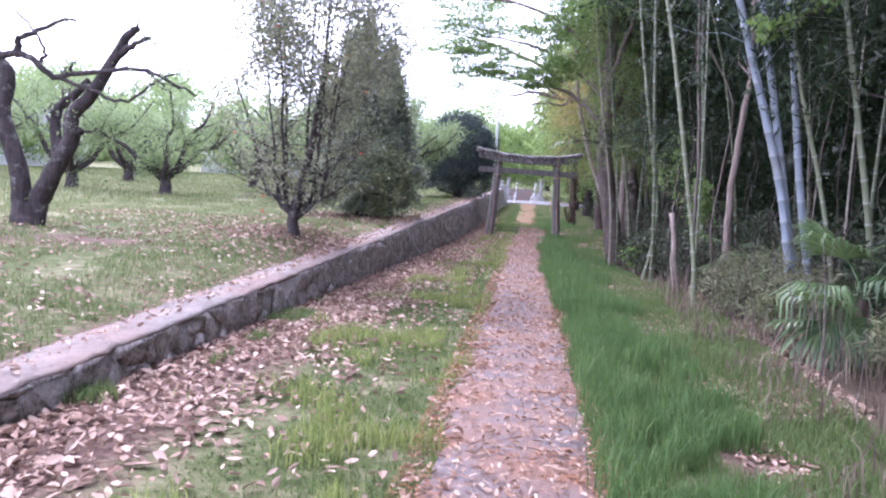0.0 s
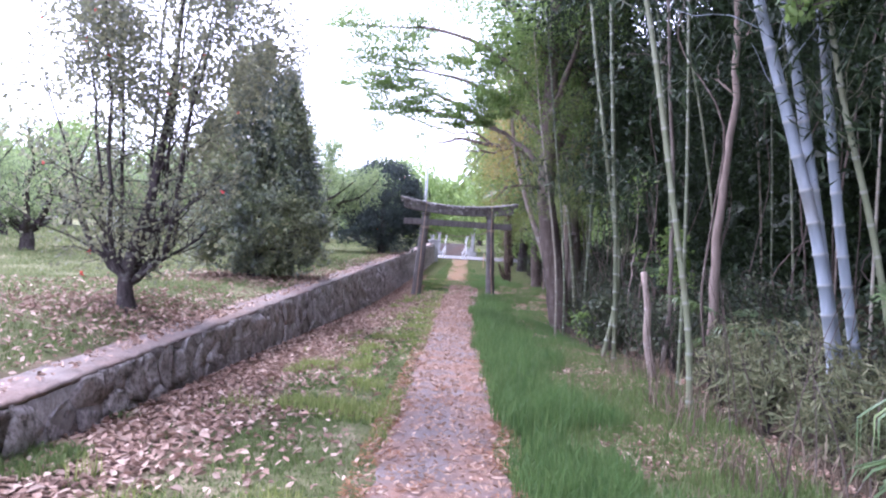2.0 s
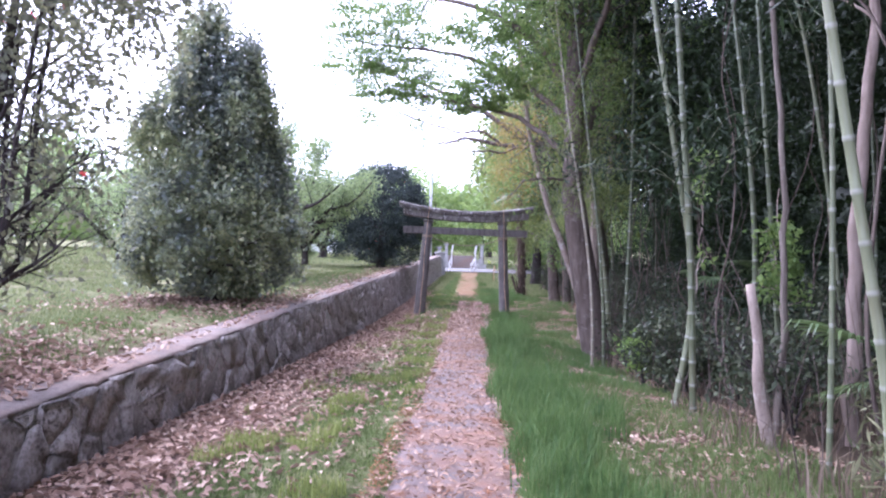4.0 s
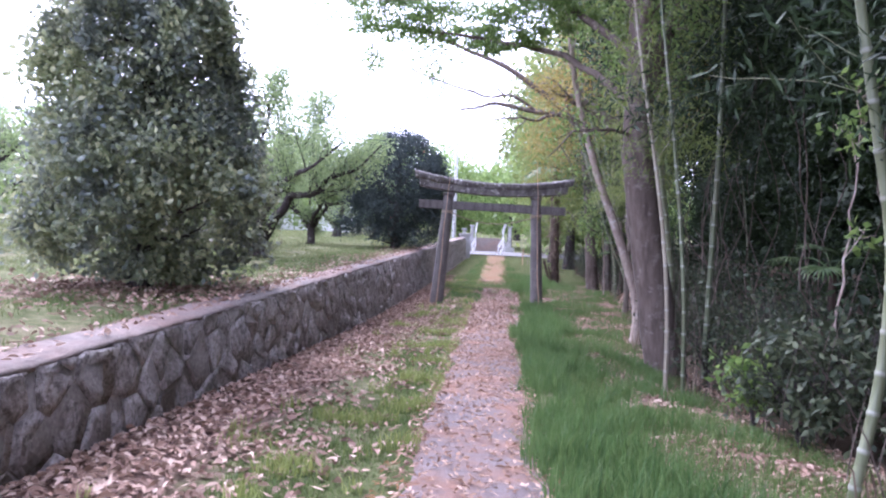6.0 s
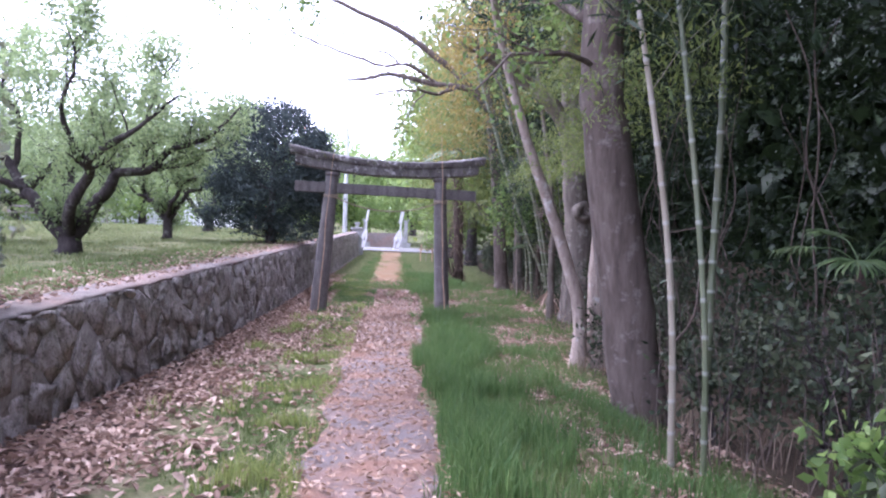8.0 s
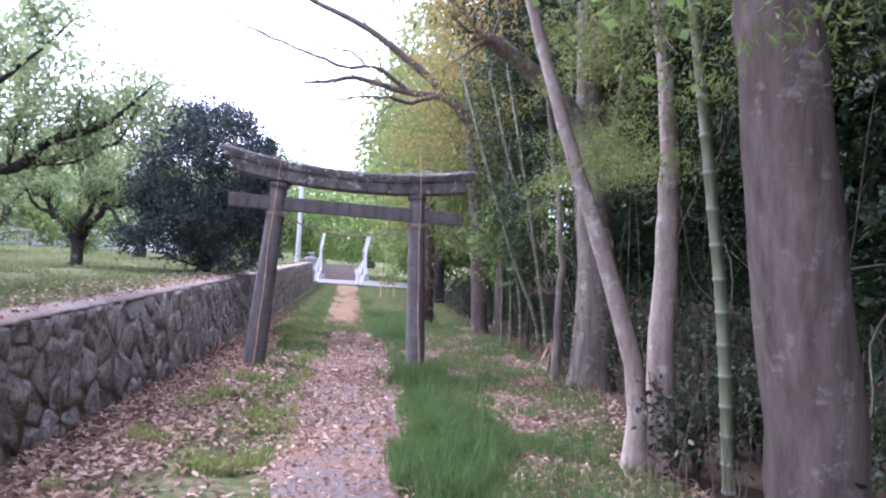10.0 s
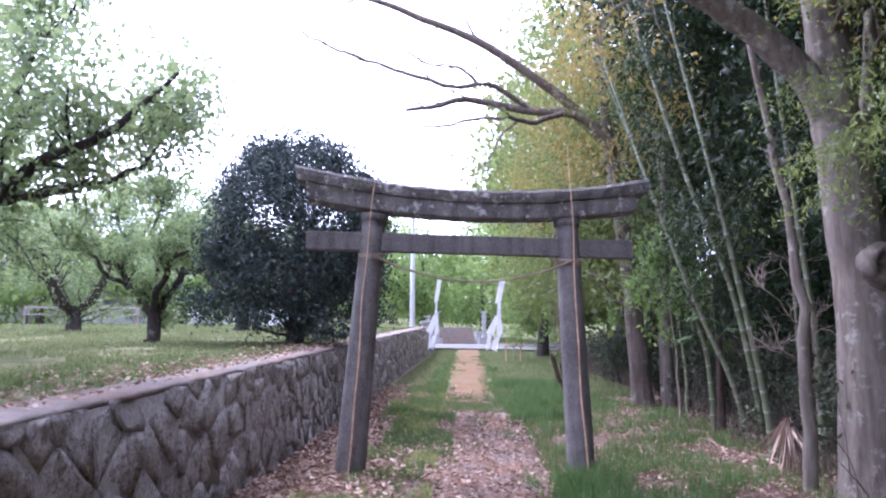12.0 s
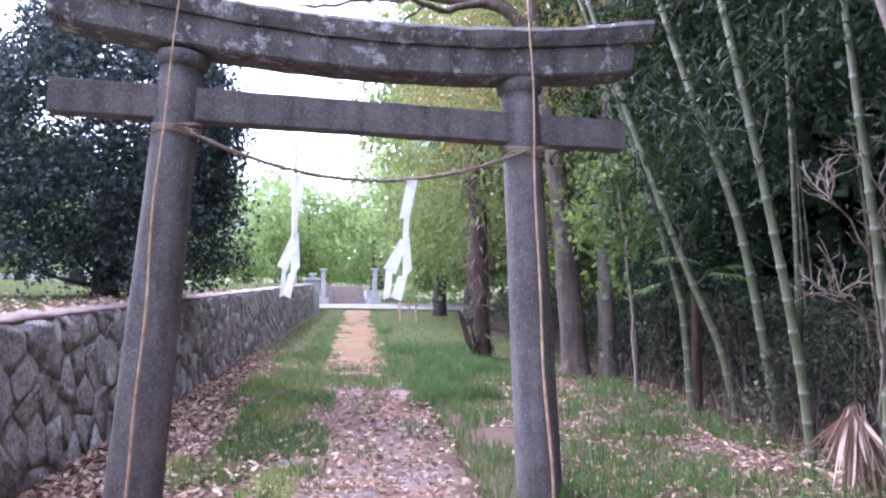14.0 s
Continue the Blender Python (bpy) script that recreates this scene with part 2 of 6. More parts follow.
M_GRASS_DRY = leaf_mat("grass_dry", (0.075, 0.11, 0.036), (0.132, 0.172, 0.064), (0.285, 0.29, 0.145), 0.35, 0.6, 0.2, 0.5)
M_RUST = leaf_mat("rust_needles", (0.16, 0.07, 0.035), (0.3, 0.14, 0.075), (0.42, 0.23, 0.13), 0.1, 0.8, 0.15)
M_FALLEN_SMALL = leaf_mat("fallen_leaf_small", (0.16, 0.085, 0.052), (0.29, 0.185, 0.125), (0.46, 0.345, 0.265), 0.1, 0.75, 0.25)
M_TWIG_DRY = leaf_mat("dry_stalk", (0.07, 0.052, 0.038), (0.15, 0.112, 0.082), (0.3, 0.24, 0.175), 0.15, 0.8, 0.2)
n = N("road_asphalt")
f = n.noise(80, 4)
M_ROAD = n.finish(n.ramp(f, (0.3, (0.13, 0.125, 0.125)), (0.7, (0.22, 0.212, 0.2))), 0.97, n.bump(f, 0.6, 0.02), spec=0.05)
n = N("granite_pale")
f = n.noise(50, 5)
f2 = n.noise(3, 4)
M_GRANITE = n.finish(n.mix(n.mask(f2, 0.4, 0.7), n.ramp(f, (0.3, (0.27, 0.265, 0.265)), (0.7, (0.42, 0.415, 0.42))), (0.24, 0.23, 0.22)), 0.9, n.bump(f, 0.4, 0.01))
n = N("white_render")
f = n.noise(3, 4)
M_WHITE = n.finish(n.ramp(f, (0.3, (0.68, 0.68, 0.7)), (0.7, (0.82, 0.82, 0.83))), 0.85)
n = N("roof_tile_grey")
f = n.noise(5, 4)
M_ROOF = n.finish(n.ramp(f, (0.3, (0.12, 0.12, 0.13)), (0.7, (0.25, 0.25, 0.27))), 0.8)
n = N("weathered_wood")
f = n.noise(1, 4, 0.6, n.stretch((3, 30, 30)))
M_WOOD = n.finish(n.ramp(f, (0.3, (0.13, 0.11, 0.1)), (0.7, (0.32, 0.28, 0.26))), 0.9, n.bump(f, 0.4, 0.01))
n = N("concrete_pole")
f = n.noise(12, 4)
M_POLE = n.finish(n.ramp(f, (0.3, (0.4, 0.4, 0.41)), (0.7, (0.55, 0.55, 0.56))), 0.9)

# ---------- mesh helpers ----------
RNG = np.random.default_rng(11)


def mesh_of(name, V, F, material, smooth=False):
    """A mesh from vertices and triangles or quads (one face size)."""
    V = np.asarray(V, dtype=np.float32).reshape(-1, 3)
    F = np.asarray(F, dtype=np.int32)
    k = F.shape[1]
    me = bpy.data.meshes.new(name)
    me.vertices.add(len(V))
    me.vertices.foreach_set("co", V.ravel())
    me.loops.add(F.size)
    me.loops.foreach_set("vertex_index", F.ravel())
    me.polygons.add(len(F))
    me.polygons.foreach_set("loop_start", np.arange(0, F.size, k, dtype=np.int32))
    me.polygons.foreach_set("loop_total", np.full(len(F), k, dtype=np.int32))
    if smooth:
        me.polygons.foreach_set("use_smooth", np.ones(len(F), dtype=bool))
    me.update(calc_edges=True)
    me.validate()
    if material:
        me.materials.append(material)
    return me


def obj(name, me, parent=None, label="", m=None):
    ob = new(name, me)
    if m is not None:
        ob.matrix_basis = m
    if parent is not None:
        ob.parent = parent
    if label:
        ob["label"] = label
    return ob


def part(name, bm, material, parent, label="", smooth=False):
    me = bpy.data.meshes.new(name)
    bmesh.ops.recalc_face_normals(bm, faces=bm.faces)
    bm.to_mesh(me)
    bm.free()
    me.materials.append(material)
    if smooth:
        me.polygons.foreach_set("use_smooth", [True] * len(me.polygons))
    return obj(name, me, parent, label)


def thing(name, at, label, category, group="", kind=""):
    e = new(name)
    e.location = at
    return tagged(e, label, category, group, kind)


def box_bm(x0, x1, y0, y1, z0, z1, bevel=0.01):
    bm = bmesh.new()
    bmesh.ops.create_cube(bm, size=1)
    for v in bm.verts:
        v.co = Vector(((x0 + x1) / 2 + v.co.x * (x1 - x0), (y0 + y1) / 2 + v.co.y * (y1 - y0), (z0 + z1) / 2 + v.co.z * (z1 - z0)))
    if bevel:
        bmesh.ops.bevel(bm, geom=bm.edges[:], offset=bevel, segments=2, affect='EDGES', profile=0.6)
    return bm


def tubes(lines, sides=8):
    """Vertices and quads of tapered tubes along polylines of (points, radii)."""
    V, F, base = [], [], 0
    for pts, rad in lines:
        pts = np.asarray(pts, float)
        rad = np.asarray(rad, float)
        tan = np.gradient(pts, axis=0)
        tan /= np.linalg.norm(tan, axis=1)[:, None] + 1e-9
        ref = np.array([1.0, 0.13, 0.0]) if abs(tan[0][0]) < 0.9 else np.array([0.0, 1.0, 0.1])
        a = np.cross(tan, ref)
        a /= np.linalg.norm(a, axis=1)[:, None] + 1e-9
        b = np.cross(tan, a)
        k = sides if rad[0] > 0.05 else max(4, sides - 4)
        th = np.linspace(0, 2 * np.pi, k, endpoint=False)
        ring = pts[:, None, :] + rad[:, None, None] * (np.cos(th)[None, :, None] * a[:, None, :] + np.sin(th)[None, :, None] * b[:, None, :])
        V.append(ring.reshape(-1, 3))
        n = len(pts)
        i, j = np.meshgrid(np.arange(n - 1), np.arange(k), indexing="ij")
        q = np.stack([i * k + j, i * k + (j + 1) % k, (i + 1) * k + (j + 1) % k, (i + 1) * k + j], -1).reshape(-1, 4) + base
        F.append(q)
        base += n * k
    return np.concatenate(V), np.concatenate(F)


def unit(v):
    return v / (np.linalg.norm(v, axis=-1, keepdims=True) + 1e-9)


def leaves(P, length, width, rng, droop=0.3, up=0.0, outward=None):
    """Folded leaves: two triangles each, at the points P."""
    n = len(P)
    a = rng.normal(size=(n, 3))
    if outward is not None:
        a = unit(a) + outward
    a[:, 2] -= droop
    a = unit(a)
    nr = rng.normal(size=(n, 3))
    nr[:, 2] += up
    sd = unit(np.cross(a, nr))
    nn = np.cross(sd, a)
    L = (length * rng.uniform(0.6, 1.3, n))[:, None]
    W = (width * rng.uniform(0.7, 1.3, n))[:, None]
    v = np.stack([P, P + a * L * 0.45 + sd * W / 2 + nn * W * 0.2, P + a * L, P + a * L * 0.45 - sd * W / 2 + nn * W * 0.2], 1)
    i = np.arange(n)[:, None] * 4
    f = np.concatenate([i + np.array([[0, 1, 2]]), i + np.array([[0, 2, 3]])])
    return v.reshape(-1, 3), f


def blades(P, h, w, rng, lean=0.35):
    """Grass blades: narrow bent strips."""
    n = len(P)
    th = rng.uniform(0, 2 * np.pi, n)
    d = np.stack([np.cos(th), np.sin(th), np.zeros(n)], 1)
    ph = rng.uniform(0, 2 * np.pi, n)
    l = np.stack([np.cos(ph), np.sin(ph), np.zeros(n)], 1) * (lean * rng.uniform(0.1, 1.2, n))[:, None]
    H = (h * rng.uniform(0.5, 1.25, n))[:, None]
    W = (w * rng.uniform(0.7, 1.3, n))[:, None]
    z = np.array([[0, 0, 1.0]])
    m = P + (z + l * 0.35) * H * 0.55
    tip = P + (z * (1 - 0.25 * np.linalg.norm(l, axis=1))[:, None] + l) * H
    v = np.stack([P - d * W / 2, P + d * W / 2, m - d * W * 0.38, m + d * W * 0.38, tip], 1)
    i = np.arange(n)[:, None] * 5
    f = np.concatenate([i + np.array([[0, 1, 3]]), i + np.array([[0, 3, 2]]), i + np.array([[2, 3, 4]])])
    return v.reshape(-1, 3), f


# ---------- lie of the land ----------
def wall_x(y):
    return -2.75 + 0.13 * np.asarray(y, float)


def edge_x(y):
    return np.interp(y, [-20, 3.6, 5, 9, 13.5, 18, 22.5, 26, 28, 31, 35, 42, 55, 90], [0.5, 2.25, 2.5, 3.2, 3.9, 4.2, 4.9, 6.0, 6.4, 6.9, 7.3, 7.7, 10.5, 26.0])


def low_z(x, y):
    base = np.interp(y, [-30, 22, 27.5, 35, 54, 57.5, 62, 75, 140], [0, 0, 0.1, 0.36, 1.1, 1.45, 1.5, 2.4, 7.0])
    # rising ground added behind the wood edge to help keep the wood dark
    bank = np.clip(np.asarray(x) - edge_x(y) - 1.0, 0, None)
    dip = 0.2 * np.clip((np.asarray(x) - edge_x(y) + 0.7) / 0.9, 0, 1) * np.clip(1.6 - np.abs(np.asarray(y) - 18.5) / 3.6, 0, 1)
    return base - dip + 0.13 * np.minimum(bank, 14) + 0.03 * np.sin(1.7 * np.asarray(x) + 0.4 * np.asarray(y)) * np.clip(bank, 0, 1)


def high_z(y):
    return np.interp(y, [-30, 0, 54, 60, 75, 140], [0.02, 0.02, 2.34, 2.45, 3.0, 7.2])


def lawn_z(x, y):
    """The terrace: it swells a little behind the coping near the first trees."""
    back = np.clip((wall_x(y) - np.asarray(x, float) - 0.45) / 0.9, 0, 1)
    return high_z(y) + 0.15 * back * np.interp(y, [2, 8, 13, 17], [0, 1, 1, 0])


def land_z(x, y):
    return np.where(np.asarray(x) < wall_x(y) - 0.2, np.where(np.asarray(y) < 55, high_z(y), np.minimum(high_z(y), low_z(x, y) + 0.3)), low_z(x, y))


def path_x(y):
    return np.interp(y, [-20, 0, 28, 40, 56], [-2.1, 0.02, 3.02, 4.35, 6.2])

# ---------- ground, path, road ----------
def ground_sheet():
    s = np.unique(np.concatenate([np.linspace(-60, -12, 25), np.linspace(-12, -3, 31), np.arange(-3, -0.36, 0.15), [-0.34, -0.16], np.arange(-0.1, 8.0, 0.15), np.linspace(8, 24, 33), np.linspace(24, 90, 23)]))
    y = np.unique(np.concatenate([np.linspace(-30, 0, 31), np.arange(0, 36, 0.2), np.linspace(36, 62, 60), np.linspace(62, 140, 27)]))
    S, Y = np.meshgrid(s, y, indexing="ij")
    X = S + np.where(Y < 60, wall_x(Y), wall_x(60.0))
    Z = np.where(S < -0.2, lawn_z(X, Y), low_z(X, Y))
    Z = np.where(Y > 56, np.where(S < -0.2, np.minimum(Z, low_z(X, Y) + 0.4), Z), Z)
    rough = np.array([noise.fractal(Vector((a * 1.5, b * 1.5, 0.0)), 1.0, 2.0, 3) for a, b in zip(X.ravel(), Y.ravel())]).reshape(X.shape)
    Z = Z + rough * np.where(np.abs(S + 0.2) < 0.3, 0.0, 0.025)
    n, k = len(s), len(y)
    i, j = np.meshgrid(np.arange(n - 1), np.arange(k - 1), indexing="ij")
    F = np.stack([i * k + j, (i + 1) * k + j, (i + 1) * k + j + 1, i * k + j + 1], -1).reshape(-1, 4)
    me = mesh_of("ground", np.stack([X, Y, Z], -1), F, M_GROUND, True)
    E = X - edge_x(Y)
    litter = np.maximum(np.clip(1.25 - S / 1.1, 0, 1) * (S > -0.2) * (Y < 45), np.clip(1 + (S + 0.2) / 0.55, 0, 1) * (S <= -0.2))
    litter = np.maximum(litter, 0.62 * np.clip((Y - 23) / 4, 0, 1) * np.clip((35 - Y) / 3, 0, 1) * (X < edge_x(Y)) * (S > -0.2))
    litter = np.maximum(litter, 0.8 * np.exp(-((X + 2.3) ** 2 + (Y - 11.6) ** 2) / 2.2))
    litter = np.maximum(litter, 0.75 * np.exp(-(((X + 5.0) / 1.6) ** 2 + ((Y - 9.3) / 0.9) ** 2)))
    litter = np.maximum(litter, 0.8 * np.exp(-((X + 2.0) ** 2 + (Y - 18) ** 2) / 3.0))
    litter = np.maximum(litter, np.clip(1 - np.abs(E + 0.55) / np.interp(Y, [8, 15], [0.6, 1.0]), 0, 1) * 0.8 * (Y < 34))
    # mask of the brown wood floor with shade painted into its colour
    forest_floor_shade = np.clip((E + 0.1) / 0.7, 0, 1) * (Y < 56)
    dryness = np.clip((-S - 2.0) / 4.0, 0, 1) * np.interp(Y, [10, 20], [0.48, 0.3])
    for nm, val in (("litter", litter), ("forest_floor_shade", forest_floor_shade), ("dry", dryness)):
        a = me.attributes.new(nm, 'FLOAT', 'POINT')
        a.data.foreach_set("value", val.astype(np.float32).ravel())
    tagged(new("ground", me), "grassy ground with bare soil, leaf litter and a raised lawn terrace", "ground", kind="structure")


def strip(name, y0, y1, step, centre, half, lift, material, label, wobble=0.14):
    ys = np.arange(y0, y1 + step / 2, step)
    cols = np.linspace(-1, 1, 9)
    V = []
    for yy in ys:
        w = half(yy)
        l = -w + wobble * (noise.noise(Vector((yy * 0.9, 0, 3))) + 0.5 * noise.noise(Vector((yy * 3.1, 0, 3))))
        r = w + wobble * (noise.noise(Vector((yy * 0.9, 7, 3))) + 0.5 * noise.noise(Vector((yy * 3.1, 9, 3))))
        for c in cols:
            x = centre(yy) + (l + (r - l) * (c + 1) / 2)
            z = float(low_z(x, yy)) + lift * (1 - c ** 8) + 0.006 * noise.noise(Vector((x * 5, yy * 5, 0))) - (0.03 if abs(c) == 1 else 0)
            V.append((x, yy, z))
    n = len(ys)
    i, j = np.meshgrid(np.arange(n - 1), np.arange(8), indexing="ij")
    F = np.stack([i * 9 + j, i * 9 + j + 1, (i + 1) * 9 + j + 1, (i + 1) * 9 + j], -1).reshape(-1, 4)
    return tagged(new(name, mesh_of(name, V, F, material, True)), label, "path", kind="structure")


ground_sheet()
strip("path", -12, 32.6, 0.2, lambda y: float(path_x(y)), lambda y: float(np.interp(y, [21, 25, 30, 32.6], [0.49, 0.72, 0.72, 0.4])), 0.035, M_PATH, "narrow gravel footpath strewn with small fallen leaves")
strip("dirt_track", 33.2, 56.8, 0.4, lambda y: float(path_x(y)), lambda y: 0.38 + 0.26 * min(1, max(0, (y - 35) / 8)), 0.035, M_DIRT, "worn orange-brown dirt track across grass", 0.32)


def road():
    xs = np.linspace(-30, 60, 46)
    V = []
    for x in xs:
        for yy in np.linspace(55.8, 61.5, 5):
            yb = yy - 0.12 * (x - 5)
            V.append((x, yb, float(np.interp(yb, [-30, 54, 57.5, 62, 75], [1.1, 1.12, 1.5, 1.56, 2.5])) + 0.06))
    i, j = np.meshgrid(np.arange(45), np.arange(4), indexing="ij")
    F = np.stack([i * 5 + j, (i + 1) * 5 + j, (i + 1) * 5 + j + 1, i * 5 + j + 1], -1).reshape(-1, 4)
    tagged(new("road", mesh_of("road", V, F, M_ROAD, True)), "pale grey asphalt lane crossing beyond the track", "road", kind="structure")


road()

# ---------- retaining wall ----------
WD = np.array([0.13, 1.0]) / math.hypot(0.13, 1.0)
WN = np.array([WD[1], -WD[0]])
W_START, W_END = -6.0, 54.0


def wall_pt(y, depth, z):
    """A point of the wall at height z; the face leans back a little."""
    b = np.array([float(wall_x(y)), y]) + WN * (depth - 0.07 * z)
    return (b[0], b[1], z)


def wall_core():
    ys = np.arange(W_START, W_END + 0.1, 0.5)
    V = []
    for yy in ys:
        zl, zt = float(low_z(wall_x(yy), yy)), float(high_z(yy)) - 0.03
        V += [wall_pt(yy, -0.004, zl - 0.3), wall_pt(yy, -0.002, zt), wall_pt(yy, -0.4, zt), wall_pt(yy, -0.45, zl - 0.3)]
    n = len(ys)
    F = [(i * 4 + j, i * 4 + (j + 1) % 4, (i + 1) * 4 + (j + 1) % 4, (i + 1) * 4 + j) for i in range(n - 1) for j in range(4)]
    F += [(0, 1, 2, 3), ((n - 1) * 4 + 3, (n - 1) * 4 + 2, (n - 1) * 4 + 1, (n - 1) * 4)]
    return tagged(new("wall_retaining", mesh_of("wall_retaining", V, F, M_JOINT)), "low grey rubble stone retaining wall with recessed dark joints", "wall", kind="structure")


WALL = wall_core()


def coping():
    ys = np.arange(W_START, W_END + 0.1, 0.12)
    V = []
    for yy in ys:
        zt = float(high_z(yy))
        a = 0.03 * noise.noise(Vector((0, yy * 2.3, 1))) + 0.024 * noise.noise(Vector((3, yy * 7, 1)))
        b = 0.016 * noise.noise(Vector((5, yy * 1.9, 1))) + 0.012 * noise.noise(Vector((7, yy * 7, 1)))
        V += [wall_pt(yy, -0.012 + a, zt - 0.03), wall_pt(yy, 0.0 + a, zt + b), wall_pt(yy, -0.03 + 2 * a, zt + 0.017 + b), wall_pt(yy, -0.4 + 2 * a, zt + 0.02 + b), wall_pt(yy, -0.4, zt - 0.08)]
    n = len(ys)
    F = [(i * 5 + j, i * 5 + (j + 1) % 5, (i + 1) * 5 + (j + 1) % 5, (i + 1) * 5 + j) for i in range(n - 1) for j in range(5)]
    obj("coping", mesh_of("coping", V, F, M_COPING), WALL, "weathered pale concrete coping")


coping()


def clip_poly(poly, nx, ny, d):
    """Keeps the side of a polygon where nx*x + ny*y <= d."""
    out = []
    for k in range(len(poly)):
        p, q = poly[k], poly[(k + 1) % len(poly)]
        a, b = nx * p[0] + ny * p[1] - d, nx * q[0] + ny * q[1] - d
        if a <= 0:
            out.append(p)
        if (a < 0 < b) or (b < 0 < a):
            t = a / (a - b)
            out.append((p[0] + (q[0] - p[0]) * t, p[1] + (q[1] - p[1]) * t))
    return out


def wall_stones():
    rng = np.random.default_rng(3)
    # courses laid on the slant: rows of stones lean against one another
    p, q = np.array([0.27, -0.17]), np.array([0.16, 0.2])
    seeds = {}
    for i in range(-20, 180):
        for j in range(-20, 180):
            u, v = p * i + q * j + rng.uniform(-0.11, 0.11, 2)
            if rng.uniform() > 0.16 and -0.6 < v < 3.2 and -0.2 < u < W_END - W_START + 0.2:
                seeds[i, j] = (W_START + u, v)
    rest_v, rest_f = [], []
    for (i, j), (u, v) in seeds.items():
        zl, zt = float(low_z(wall_x(u), u)) - 0.12, float(high_z(u)) - 0.008
        if v < zl - 0.15 or v > zt + 0.12:
            continue
        poly = [(u - 0.5, v - 0.5), (u + 0.5, v - 0.5), (u + 0.5, v + 0.5), (u - 0.5, v + 0.5)]
        for a in range(-3, 4):
            for b in range(-3, 4):
                o = seeds.get((i + a, j + b))
                if o and (a or b):
                    nx, ny = o[0] - u, o[1] - v
                    poly = clip_poly(poly, nx, ny, (o[0] ** 2 + o[1] ** 2 - u * u - v * v) / 2)
                    if len(poly) < 3:
                        break
            if len(poly) < 3:
                break
        poly = clip_poly(clip_poly(poly, 0, 1, zt), 0, -1, -zl) if len(poly) > 2 else poly
        if len(poly) < 3:
            continue
        P = np.array(poly)
        c = P.mean(0)
        size = np.sqrt(((P - c) ** 2).sum(1)).mean()
        if size < 0.04:
            continue
        k = max(0.5, 1 - 0.003 / size)
        bulge, tx, ty = rng.uniform(-0.004, 0.02), rng.uniform(-0.12, 0.12), rng.uniform(-0.12, 0.12)
        V = []
        for sc, dep in ((k, -0.05), (k * 0.99, 0.004), (k * rng.uniform(0.45, 0.7), bulge)):
            for q in P:
                r = c + (q - c) * sc * (1 + rng.uniform(-0.05, 0.03))
                dd = dep + ((r[0] - c[0]) * tx + (r[1] - c[1]) * ty if dep >= 0 else 0) + (rng.uniform(-0.014, 0.022) if dep >= 0 else 0)
                V.append(wall_pt(r[0], dd, r[1]))
        V.append(wall_pt(c[0], bulge + rng.uniform(-0.012, 0.016), c[1]))
        m = len(P)
        F = []
        for ring in (0, 1):
            for e in range(m):
                x0, x1 = ring * m + e, ring * m + (e + 1) % m
                F += [(x0, x1, x1 + m), (x0, x1 + m, x0 + m)]
        F += [(2 * m + e, 2 * m + (e + 1) % m, 3 * m) for e in range(m)]
        if 9.0 < u < 19.5 and v > 0.02 and len(STONES) < 300:
            STONES.append((V, F))
        else:
            b0 = len(rest_v)
            rest_v += V
            rest_f += [(a + b0, b + b0, d + b0) for a, b, d in F]
    tagged(obj("stonework", mesh_of("stonework", rest_v, rest_f, M_STONE), WALL, "grey rubble stones of the wall"), kind="stuff")


STONES = []
wall_stones()

# ---------- torii gate ----------
def tapered_post(name, base, top, r0, r1, parent):
    n = 14
    pts = [np.array(base) + (np.array(top) - np.array(base)) * t for t in np.linspace(0, 1, n)]
    rad = list(np.linspace(r0, r1, n))
    z1 = top[2]
    ax = np.array(top) - np.array(base)
    neck = [(0.0, r1), (0.008, r1 + 0.022), (0.05, r1 + 0.026), (0.085, r1 + 0.02), (0.095, r1 - 0.02)]
    bmv, bmf = tubes([(pts + [np.array(top) + ax / np.linalg.norm(ax) * h for h, _ in neck], rad + [r for _, r in neck])], 28)
    bmv = bmv + np.array([[0.004 * noise.noise(Vector(v) * 9) for _ in range(3)] for v in bmv])
    return obj(name, mesh_of(name, bmv, bmf, M_TORII, True), parent)


def bow(x):
    return 0.045 * (x - 3.05) ** 2


def beam(name, x0, x1, prof, flare, material, parent, chips=0.0, label=""):
    """A beam along x with a profile of (y, z) that follows the gate's upward curve."""
    xs = np.linspace(x0, x1, 41)
    V = []
    k = len(prof)
    for x in xs:
        e = abs((x - (x0 + x1) / 2) / ((x1 - x0) / 2))
        for (py, pz) in prof:
            sx = x + (flare * (pz / 0.3) * (1 if x > 3 else -1) if e > 0.98 else 0)
            nz = chips * noise.fractal(Vector((x * 7, py * 9, pz * 9)), 1.0, 2.0, 3)
            V.append((sx, 27.6 + py + nz * 0.6, 2.78 + pz + bow(x) * (1 + 0.25 * pz / 0.3) + nz + 0.012 * (3.05 - x)))
    n = len(xs)
    F = [(i * k + j, i * k + (j + 1) % k, (i + 1) * k + (j + 1) % k, (i + 1) * k + j) for i in range(n - 1) for j in range(k)]
    bm = bmesh.new()
    vs = [bm.verts.new(v) for v in V]
    for f in F:
        bm.faces.new([vs[a] for a in f])
    bm.faces.new(vs[:k])
    bm.faces.new(vs[-k:])
    return part(name, bm, material, parent, label)


TORII = thing("torii_gate", (2.95, 27.6, 0.1), "weathered grey stone shrine gate with lichen-spotted curved lintel", "gate")


def rel(ob, parent):
    """Keeps a world-placed part in place under its thing."""
    ob.matrix_parent_inverse = Matrix.Translation(parent.location).inverted()
    return ob


